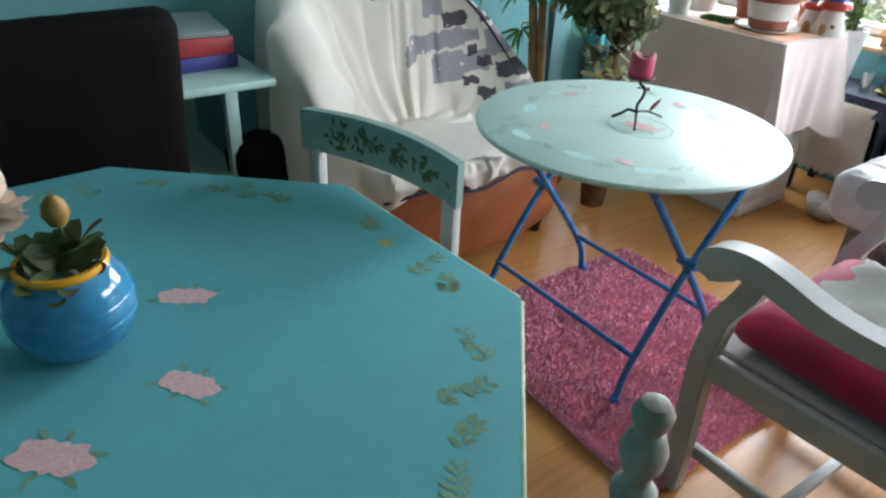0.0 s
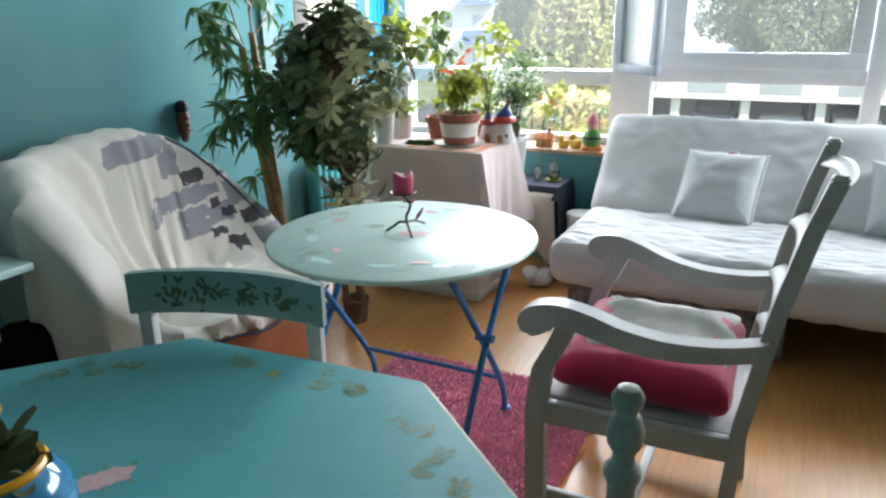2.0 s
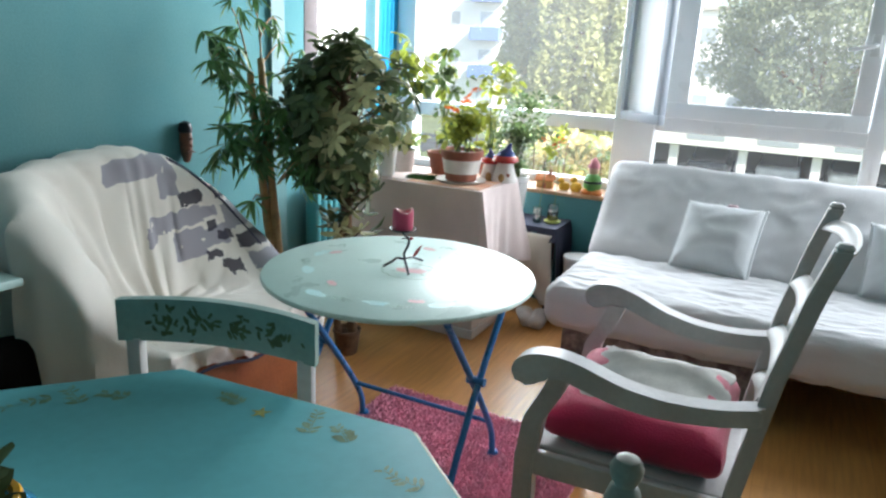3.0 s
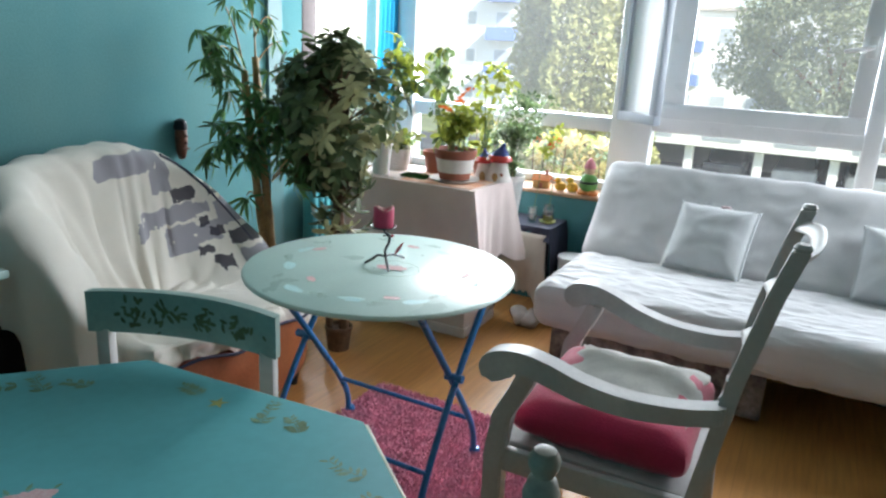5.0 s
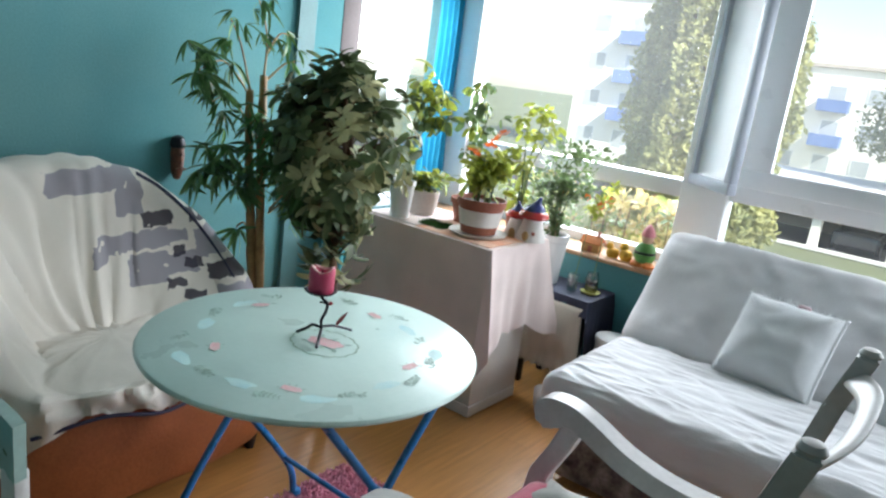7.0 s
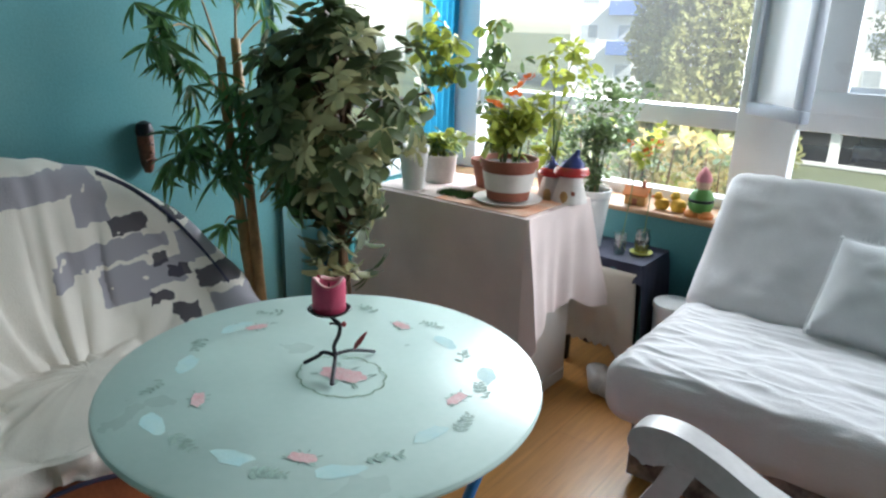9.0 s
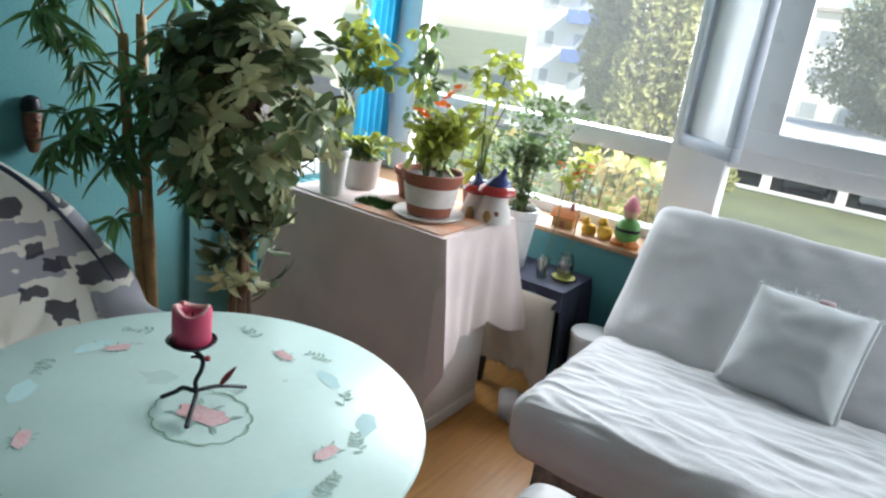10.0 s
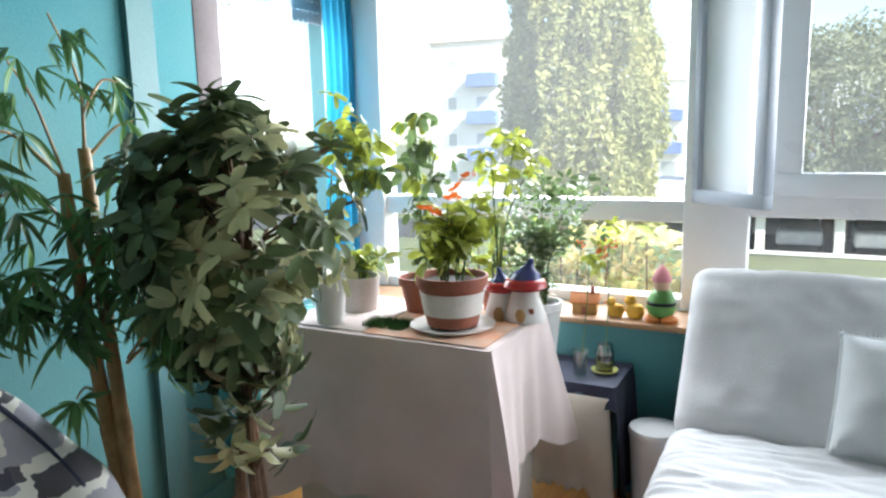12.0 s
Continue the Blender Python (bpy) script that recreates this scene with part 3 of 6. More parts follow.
def octagonal_table():
    t = thing("octagonal_table", (OX, OY, 0), math.degrees(OA), "turquoise painted octagonal table with hand-painted roses and sprigs", "table")
    corner = [(OR * math.cos(radians(22.5 + 45 * i)), OR * math.sin(radians(22.5 + 45 * i))) for i in range(8)]
    bm = bmesh.new()
    lo = [bm.verts.new((x, y, OZ - 0.028)) for x, y in corner]
    hi = [bm.verts.new((x, y, OZ)) for x, y in corner]
    bm.faces.new(lo[::-1])
    bm.faces.new(hi)
    for i in range(8):
        bm.faces.new((lo[i], lo[(i + 1) % 8], hi[(i + 1) % 8], hi[i]))
    bmesh.ops.bevel(bm, geom=list(bm.edges), offset=0.005, segments=2, affect="EDGES")
    top = part("tabletop", bm, M_OCT, t)
    edge = bmesh.new()
    for i in range(8):
        (x, y), (u, v) = corner[i], corner[(i + 1) % 8]
        d = Vector((u - x, v - y, 0))
        m = pose((x + u) / 2, (y + v) / 2, OZ - 0.014, 0, 0, math.degrees(math.atan2(d.y, d.x)))
        add_box(edge, -d.length / 2 + 0.004, d.length / 2 - 0.004, -0.003, 0.003, -0.010, 0.010, 0.002, m=m)
    part("edge_band", edge, material("cream_edge", (0.66, 0.66, 0.52), 0.5, vary=0.1, scale=20), t, "worn cream edge band")
    part("apron", box(-0.38, 0.38, -0.38, 0.38, OZ - 0.11, OZ - 0.029, 0.004), M_OCT, t)
    for sx in (-1, 1):
        for sy in (-1, 1):
            part("leg", lathe([(0.028, 0), (0.032, 0.05), (0.026, 0.3), (0.034, 0.5), (0.036, OZ - 0.03)], 16, (sx * 0.34, sy * 0.34, 0)), M_OCT, t)
    for k, (x, y, s, a) in enumerate(((-0.054, 0.198, 0.85, 0.95), (0.145, 0.121, 0.85, 0.55), (0.171, -0.053, 1.0, 0.75), (-0.28, 0.05, 0.9, 2.2), (-0.2, -0.25, 0.9, 3.3), (0.12, -0.33, 0.9, 4.2))):
        painted_rose(x, y, OZ + 0.0006, s, a, k, M_SPRIG, top, "faded pink painted rose spray")
    sprigs = ((0.155, 0.555), (0.303, 0.486), (0.369, 0.41), (0.436, 0.361), (0.491, 0.295), (0.089, 0.572), (-0.093, 0.566), (-0.552, 0.097), (-0.537, 0.186), (-0.489, 0.303), (-0.399, 0.385), (-0.355, 0.45), (-0.291, 0.481),
              (0.555, 0.12), (0.56, -0.05), (0.55, -0.2), (0.42, -0.37), (0.28, -0.5), (0.1, -0.56), (-0.1, -0.56), (-0.3, -0.48), (-0.42, -0.36), (-0.55, -0.15), (-0.56, -0.02))
    for k, (x, y) in enumerate(sprigs):
        painted_sprig(x, y, OZ + 0.0006, 0.085 if k % 3 else 0.06, math.atan2(y, x) + 1.2 + 0.8 * math.sin(2.1 * k), k, M_SPRIG, top, "olive green painted sprig", 7, 1.0)
    star = [(-0.01 + (0.022 if i % 2 else 0.008) * math.cos(math.pi * i / 5), 0.551 + (0.022 if i % 2 else 0.008) * math.sin(math.pi * i / 5), OZ + 0.0006) for i in range(10)]
    data_part("painted_star", star, [tuple(range(10))], material("ochre_paint", (0.42, 0.44, 0.14), 0.5, vary=0.2, scale=60), top, "ochre painted star", smooth=False)
    return t


octagonal_table()

# ---- round folding table ----
RX, RY, RZ, RR = -0.073, 0.042, 0.72, 0.432


def round_table():
    t = thing("folding_table", (RX, RY, 0), 0, "round mint-green folding table with painted flowers and blue steel legs", "table")
    top = part("tabletop", lathe([(0, RZ - 0.018), (RR - 0.01, RZ - 0.018), (RR - 0.002, RZ - 0.014), (RR, RZ - 0.008), (RR - 0.003, RZ - 0.002), (RR - 0.008, RZ), (0, RZ)], 96), M_ROUND, t)
    for k, (x, y) in enumerate(((0.006, -0.324), (0.182, -0.285), (0.287, -0.133), (0.325, 0.033), (0.164, 0.24), (0.013, 0.321), (-0.324, 0.111), (-0.296, -0.1), (-0.198, -0.261), (0.28, 0.15), (-0.17, 0.29))):
        painted_sprig(x, y, RZ + 0.0012, 0.066, math.atan2(y, x) + 1.5 + 0.5 * math.sin(3 * k), 40 + k, M_SPRIG_PALE, top, "grey-green painted sprig", 6, 0.85)
    for k, (x, y) in enumerate(((-0.098, -0.229), (0.187, -0.225), (-0.278, 0.042), (-0.037, 0.268), (0.263, 0.086))):
        painted_rose(x, y, RZ + 0.0015, 0.5, math.atan2(y, x) + 1.3, 20 + k, M_SPRIG_PALE, top, "small pink painted rose")
    for k, (x, y) in enumerate(((-0.087, -0.325), (0.099, -0.297), (0.257, -0.212), (0.252, 0.199), (0.09, 0.267), (-0.238, -0.164), (-0.311, 0.013), (0.3, -0.04))):
        vs, fs = blob(x, y, 0.042, 0.02, RZ + 0.0005 + 0.00004 * k, math.atan2(y, x) + 1.57, 14, k)
        data_part("painted_patch", vs, fs, M_SKYBLUE, top, "pale blue painted patch", smooth=False)
    painted_rose(0.034, 0.012, RZ + 0.0015, 1.0, 0.3, 7, M_SPRIG_PALE, top, "larger pink painted rose in the middle")
    vs, fs = [], []
    for i in range(120):
        k = 2 * math.pi * i / 120
        wave = 0.007 * abs(math.sin(6 * k)) ** 0.6
        for w in (0.0, 0.0028):
            vs.append((0.034 + (0.088 + wave + w) * math.cos(k), 0.008 + (0.072 + wave + w) * math.sin(k), RZ + 0.0012))
    for i in range(120):
        a, b = 2 * i, 2 * ((i + 1) % 120)
        fs.append((a, a + 1, b + 1, b))
    data_part("painted_wreath", vs, fs, M_SPRIG, top, "thin curling green painted wreath", smooth=False)
    for sx, x in ((1, 0.298), (-1, -0.302)):
        a = [(x, 0.24, RZ - 0.03), (x, 0.0, 0.41), (x, -0.17, 0.15), (x, -0.215, 0.02)]
        b = [(x - sx * 0.026, -0.22, RZ - 0.03), (x - sx * 0.026, 0.0, 0.41), (x - sx * 0.026, 0.19, 0.15), (x - sx * 0.026, 0.225, 0.035)]
        part("leg", tube(smooth_path(a, 5), 0.011, 10), M_BLUE, t)
        part("leg", tube(smooth_path(b, 5), 0.011, 10), M_BLUE, t)
        part("pivot", tube([(x - 0.04, 0, 0.41), (x + 0.02, 0, 0.41)], 0.014, 10), M_BLUE, t)
        part("castor" if sx < 0 else "foot_cap", lathe([(0, -0.014), (0.016, -0.01), (0.021, 0.004), (0.016, 0.018), (0, 0.022)], 14, (x - sx * 0.026, 0.235, 0.016)), M_BLUE, t)
        part("foot_cap", lathe([(0.013, 0), (0.015, 0.01), (0.013, 0.035)], 12, (x, -0.216, 0)), M_BLUE, t)
    part("crossbar", tube([(0.298, -0.17, 0.16), (-0.302, -0.17, 0.16)], 0.008, 8), M_BLUE, t)
    part("crossbar", tube([(0.272, 0.17, 0.18), (-0.276, 0.17, 0.18)], 0.008, 8), M_BLUE, t)
    part("top_rail", tube([(0.298, 0.24, RZ - 0.03), (-0.302, 0.24, RZ - 0.03)], 0.009, 8), M_BLUE, t)
    part("top_rail", tube([(0.272, -0.22, RZ - 0.03), (-0.276, -0.22, RZ - 0.03)], 0.009, 8), M_BLUE, t)


round_table()


# ---- candle on its iron stand ----
def candle():
    cx, cy = -0.075, 0.055
    t = thing("candle_stand", (cx, cy, RZ + 0.0015), 28, "twisted black iron twig stand on the round table", "candle holder")
    part("stem", tube(smooth_path([(0.0, 0.0, 0.128), (0.005, 0.0, 0.113), (0.020, 0.0, 0.100), (0.019, -0.002, 0.078), (0.008, 0.0, 0.052), (0.010, 0.0, 0.030), (0.017, -0.03, 0.018), (0.025, -0.068, 0.004)], 6), 0.0042, 8), M_BLACK, t)
    part("leg", tube(smooth_path([(0.010, 0.0, 0.032), (-0.015, 0.002, 0.034), (-0.03, 0.004, 0.022), (-0.058, 0.006, 0.004)], 5), 0.0042, 8), M_BLACK, t)
    part("leg", tube(smooth_path([(0.010, 0.0, 0.034), (0.03, 0.03, 0.030), (0.048, 0.06, 0.018), (0.066, 0.09, 0.003)], 5), 0.0038, 8), M_BLACK, t)
    part("twig", tube(smooth_path([(0.020, 0.0, 0.098), (0.008, 0.0, 0.101), (0.0, -0.002, 0.100)], 4), 0.0025, 6), M_BLACK, t)
    part("tray", lathe([(0, 0.126), (0.036, 0.127), (0.043, 0.133), (0.041, 0.134), (0.034, 0.130), (0, 0.129)], 28), M_BLACK, t)
    enamel = material("red_enamel", (0.40, 0.04, 0.05), 0.35)
    put("leaf", leaf_mesh("iron_leaf", [(pose(0.035, 0.04, 0.027, 0, -56, 10) @ pose(0, 0, 0, 70, 0, 0), 0.052, 0.011, 0.2, 0.05)], enamel), t, Matrix(), "red enamelled leaf")
    part("bud", lathe([(0, -0.006), (0.005, -0.003), (0.006, 0.002), (0, 0.007)], 10, (0.029, 0.0, 0.101)), enamel, t, "red enamelled bud")
    c = thing("candle", (cx, cy, RZ + 0.1315), 0, "raspberry pillar candle, burnt down with a pale uneven rim", "candle")
    bm = lathe([(0, 0), (0.031, 0), (0.033, 0.004), (0.033, 0.05), (0.031, 0.058), (0.024, 0.054), (0.014, 0.046), (0, 0.044)], 28)
    for v in bm.verts:
        if v.co.z > 0.05:
            v.co.z += 0.006 * math.sin(2.2 * math.atan2(v.co.y, v.co.x)) + 0.004
    part("wax", bm, M_CANDLE, c)
    bm = tube([(0.027 * math.cos(a), 0.027 * math.sin(a), 0.058 + 0.006 * math.sin(2.2 * a)) for a in [2 * math.pi * i / 24 - math.pi for i in range(25)]], 0.005, 6)
    part("melted_rim", bm, M_CANDLE_TOP, c)
    part("wick", tube([(0, 0, 0.044), (0.001, 0, 0.056)], 0.0012, 6), M_BLACK, c)


candle()


# ---- chair with the painted back, at the octagonal table ----
def painted_chair():
    m0 = Vector((0.005, -0.834, 0))
    t = thing("dining_chair", m0, 15.6, "sage grey painted wooden chair with sprigs on its curved top rail", "chair")
    bm = bmesh.new()
    n = 18
    for i in range(n + 1):
        u = i / n * 2 - 1
        y = 0.035 * (1 - u * u) - 0.0
        for yy, z in ((y, 0.785), (y + 0.02, 0.785), (y + 0.02, 0.875 + 0.006 * (1 - u * u)), (y, 0.875 + 0.006 * (1 - u * u))):
            bm.verts.new((u * 0.217, yy, z))
    bm.verts.ensure_lookup_table()
    for i in range(n):
        for k in range(4):
            a, b = 4 * i + k, 4 * i + (k + 1) % 4
            bm.faces.new((bm.verts[a], bm.verts[b], bm.verts[b + 4], bm.verts[a + 4]))
    bm.faces.new([bm.verts[k] for k in range(4)])
    bm.faces.new([bm.verts[4 * n + k] for k in range(4)])
    rail = part("top_rail", bm, M_CHAIR_GREEN, t)
    rnd = random.Random(5)
    olive = material("dark_olive_paint", (0.13, 0.16, 0.07), 0.55, vary=0.2, scale=40)
    for c in (-0.125, -0.045, 0.04, 0.125):
        vs, fs = [], []
        for k in range(22):
            cx, cz, a, r = c + rnd.gauss(0, 0.018), 0.83 + rnd.gauss(0, 0.013), rnd.uniform(0, 3.1), rnd.uniform(0.007, 0.013)
            y = 0.035 * (1 - (cx / 0.217) ** 2) - 0.0006 - 0.00005 * k
            o = len(vs)
            vs += [(cx + r * math.cos(b) * math.cos(a) - 0.4 * r * math.sin(b) * math.sin(a), y, cz + r * math.cos(b) * math.sin(a) + 0.4 * r * math.sin(b) * math.cos(a)) for b in (0, 1.05, 2.1, 3.14, 4.2, 5.25)]
            fs.append(tuple(range(o, o + 6)))
        data_part("painted_sprig", vs, fs, olive, rail, "dark olive painted sprig", smooth=False)
    for s in (-1, 1):
        part("back_post", box(s * 0.19 - 0.016, s * 0.19 + 0.016, 0.008, 0.034, 0.0, 0.79, 0.004), M_CHAIR, t)
        part("front_leg", box(s * 0.18 - 0.017, s * 0.18 + 0.017, -0.40, -0.366, 0, 0.44, 0.004), M_CHAIR, t)
        part("side_stretcher", box(s * 0.185 - 0.01, s * 0.185 + 0.01, -0.37, 0.01, 0.18, 0.21, 0.003), M_CHAIR, t)
    part("middle_rail", box(-0.175, 0.175, 0.012, 0.028, 0.60, 0.65, 0.003), M_CHAIR_GREEN, t)
    part("seat", box(-0.2, 0.2, -0.41, 0.03, 0.44, 0.465, 0.008), M_CHAIR_GREEN, t)


painted_chair()


# ---- chair with turned finials beside the octagonal table ----
M_TURNED = material("worn_grey_brown_paint", (0.25, 0.24, 0.20), 0.5, vary=0.2, scale=14, fine=90, bump=0.15, tint=(0.36, 0.36, 0.32))


def finial_chair():
    t = thing("turned_chair", (0.905, -1.235, 0), -80, "worn grey-brown wooden chair with turned knobs on its back posts", "chair")
    # its back runs along local x, the seat lies to local -y
    knob = [(0.018, 0.0), (0.018, 0.80), (0.024, 0.815), (0.024, 0.825), (0.015, 0.835), (0.014, 0.848), (0.022, 0.862), (0.024, 0.88), (0.018, 0.90), (0.013, 0.905), (0.019, 0.918), (0.0205, 0.928), (0.014, 0.940), (0, 0.944)]
    for s in (-1, 1):
        part("back_post", lathe(knob, 18, (s * 0.205, 0, 0)), M_TURNED, t)
        part("front_leg", lathe([(0.015, 0), (0.02, 0.2), (0.017, 0.42), (0.0, 0.43)], 14, (s * 0.20, -0.38, 0)), M_TURNED, t)
        part("side_rail", box(s * 0.2 - 0.012, s * 0.2 + 0.012, -0.38, 0, 0.39, 0.43, 0.004), M_TURNED, t)
    for z, h in ((0.74, 0.07), (0.56, 0.06)):
        part("back_slat", tube(smooth_path([(-0.2, 0, z), (-0.1, 0.02, z + 0.012), (0.1, 0.02, z + 0.012), (0.2, 0, z)], 6), h / 2, 10, 0.28), M_TURNED, t)
    part("seat", box(-0.2, 0.2, -0.39, 0.0, 0.43, 0.455, 0.01), M_TURNED, t)


finial_chair()


# ---- white armchair with scrolled arms ----
def scroll_arm(s):
    """Side outline of the arm in x-z, swept over its width."""
    xs = [(1.02, 0.69), (0.93, 0.672), (0.82, 0.668), (0.72, 0.684), (0.64, 0.712), (0.57, 0.728), (0.51, 0.722), (0.476, 0.70), (0.468, 0.668), (0.488, 0.645), (0.515, 0.642), (0.535, 0.655)]
    under = [(0.55, 0.668), (0.58, 0.672), (0.64, 0.655), (0.72, 0.632), (0.82, 0.622), (0.93, 0.63), (1.02, 0.648)]
    a, b = smooth_path([(x, 0, z) for x, z in xs], 4), smooth_path([(x, 0, z) for x, z in under], 4)
    out = [(p.x, p.z) for p in a + b]
    bm = bmesh.new()
    def yy(x, off):
        k = (x - 0.47) / 0.55
        return s * (0.315 - 0.075 * k) + 0.0 + off
    n = len(out)
    lo = [bm.verts.new((x, yy(x, -0.026) - 0.0, z)) for x, z in out]
    hi = [bm.verts.new((x, yy(x, 0.026), z)) for x, z in out]
    for i in range(n):
        bm.faces.new((lo[i], lo[(i + 1) % n], hi[(i + 1) % n], hi[i]))
    f1, f2 = bm.faces.new(lo), bm.faces.new(hi[::-1])
    rim = [e for e in bm.edges if (e.verts[0] in lo and e.verts[1] in lo) or (e.verts[0] in hi and e.verts[1] in hi)]
    bmesh.ops.bevel(bm, geom=rim, offset=0.006, segments=2, affect="EDGES")
    bmesh.ops.triangulate(bm, faces=[f for f in bm.faces if len(f.verts) > 8])
    return bm


def slab_path(points, wy, wx):
    """A square post along points: width wy across, wx deep."""
    bm = bmesh.new()
    rings = []
    for x, y, z in points:
        rings.append([bm.verts.new((x + a * wx / 2, y + b * wy / 2, z)) for a, b in ((-1, -1), (1, -1), (1, 1), (-1, 1))])
    for a, b in zip(rings, rings[1:]):
        for k in range(4):
            bm.faces.new((a[k], a[(k + 1) % 4], b[(k + 1) % 4], b[k]))
    bm.faces.new(rings[0][::-1])
    bm.faces.new(rings[-1])
    bmesh.ops.bevel(bm, geom=[e for e in bm.edges], offset=0.004, segments=2, affect="EDGES")
    return bm


def white_armchair():
    t = thing("wooden_armchair", (0, 0.0, 0), 0, "grey-white painted wooden armchair with scrolled arms and ladder back", "chair")
    cy = 0.02
    for s in (-1, 1):
        a = part("arm", scroll_arm(s), M_CHAIR, t)
        a.location = (0, cy - 0.03, 0)
        y = cy - 0.014 + s * 0.244
        part("back_post", slab_path([(0.99, y, 0), (0.975, y, 0.25), (0.985, y, 0.45), (1.03, y, 0.75), (1.075, y, 0.95), (1.106, y, 1.055)], 0.036, 0.036), M_CHAIR, t)
        part("post_cap", lathe([(0.017, 0), (0.019, 0.005), (0.014, 0.013), (0, 0.016)], 14, (1.106, y, 1.054)), M_CHAIR, t)
        yf = cy + s * 0.28
        part("front_leg", slab_path([(0.50, yf, 0.0), (0.50, yf, 0.12), (0.495, yf, 0.40), (0.51, yf, 0.52), (0.55, yf, 0.60), (0.575, yf, 0.665)], 0.045, 0.052), M_CHAIR, t)
        part("side_rail", box(-0.245, 0.245, -0.013, 0.013, 0.36, 0.425, 0.005, m=pose(0.74, (y + yf) / 2, 0, 0, 0, math.degrees(math.atan2(y - yf, 0.48)))), M_CHAIR, t)
        part("side_stretcher", box(0.50, 0.98, cy + s * 0.25 - 0.011, cy + s * 0.25 + 0.011, 0.10, 0.135, 0.004), M_CHAIR, t)
    for yy in (0.0,):
        part("front_rail", box(0.485, 0.515, cy - 0.26, cy + 0.26, 0.355, 0.415, 0.005), M_CHAIR, t)
        part("back_rail", box(0.965, 0.995, cy - 0.21, cy + 0.21, 0.355, 0.415, 0.005), M_CHAIR, t)
        part("middle_stretcher", box(0.73, 0.755, cy - 0.25, cy + 0.25, 0.105, 0.13, 0.004), M_CHAIR, t)
        part("seat", box(0.49, 0.985, cy - 0.245, cy + 0.245, 0.405, 0.425, 0.006), M_CHAIR, t)
    for z, x, h in ((1.01, 1.096, 0.021), (0.85, 1.052, 0.026), (0.70, 1.018, 0.026), (0.56, 1.0, 0.024)):
        part("back_slat", tube(smooth_path([(x - 0.003, cy - 0.25, z), (x + (0.035 if z > 1 else 0.012), cy - 0.12, z + 0.014), (x + (0.035 if z > 1 else 0.012), cy + 0.09, z + 0.014), (x - 0.003, cy + 0.222, z)], 6), [h] * 19, 12, 0.3), M_CHAIR, t)
    c = thing("seat_cushion", (0.735, cy, 0.425), 0, "crimson seat cushion, plump and creased, on the wooden armchair", "cushion")
    part("cover", cushion(0.44, 0.46, 0.12, 0.055, 14, 0.02, 0.006, 9, 2.0, 0.2), M_RED, c).location = (0, 0, 0.058)
    p = thing("seat_pad", (0.745, cy + 0.03, 0.555), 0, "grey linen pad lying over the crimson cushion", "seat pad")
    bm = bmesh.new()
    n = 16
    g = {}
    for i in range(n + 1):
        for j in range(n + 1):
            u, v = i / n * 2 - 1, j / n * 2 - 1
            x, y = u * 0.19 + 0.008 * math.sin(9 * v), v * 0.20 + 0.006 * math.sin(11 * u)
            z = -0.032 * max(abs(u), abs(v)) ** 3 * 1.3 + 0.006 * noise.noise((u * 3, v * 3, 4)) + 0.004 + (0.012 if v > -0.9 else 0.004)
            g[i, j, 0] = bm.verts.new((x, y, z))
            g[i, j, 1] = bm.verts.new((x, y, z + 0.006))
    for i in range(n):
        for j in range(n):
            bm.faces.new((g[i, j, 1], g[i + 1, j, 1], g[i + 1, j + 1, 1], g[i, j + 1, 1]))
            bm.faces.new((g[i, j, 0], g[i, j + 1, 0], g[i + 1, j + 1, 0], g[i + 1, j, 0]))
    for i in range(n):
        for (a, b) in (((i, 0), (i + 1, 0)), ((i + 1, n), (i, n)), ((0, i + 1), (0, i)), ((n, i), (n, i + 1))):
            bm.faces.new((g[(*a, 0)], g[(*b, 0)], g[(*b, 1)], g[(*a, 1)]))
    part("pad_cloth", bm, M_LINEN, p)


white_armchair()


# ---- leather tub chair under a cream throw ----
TX, TY = -0.98, -0.03


RIM = ((-180, 0.44), (-128, 0.52), (-108, 0.74), (-92, 0.88), (-76, 0.94), (-60, 0.955), (-40, 0.98), (-10, 0.99), (8, 0.99), (20, 0.97), (32, 0.945), (44, 0.905), (56, 0.835), (68, 0.70), (80, 0.56), (95, 0.47), (180, 0.44))


def tub_top(a):
    """Height of the tub's rim by the angle from its back: a high wing on one side, sloping away on the other."""
    d = math.degrees(a)
    d = (d + 180) % 360 - 180
    return sum(float(np.interp(d + k, [r[0] for r in RIM], [r[1] for r in RIM])) for k in (-8, -4, 0, 4, 8)) / 5


def tub_radius(a):
    c, s = math.cos(a), math.sin(a)
    back, side, front = 0.36, 0.60, 0.38
    d = back if c > 0 else front
    return 1.0 / ((abs(c) / d) ** 2.6 + (abs(s) / side) ** 2.6) ** (1 / 2.6)


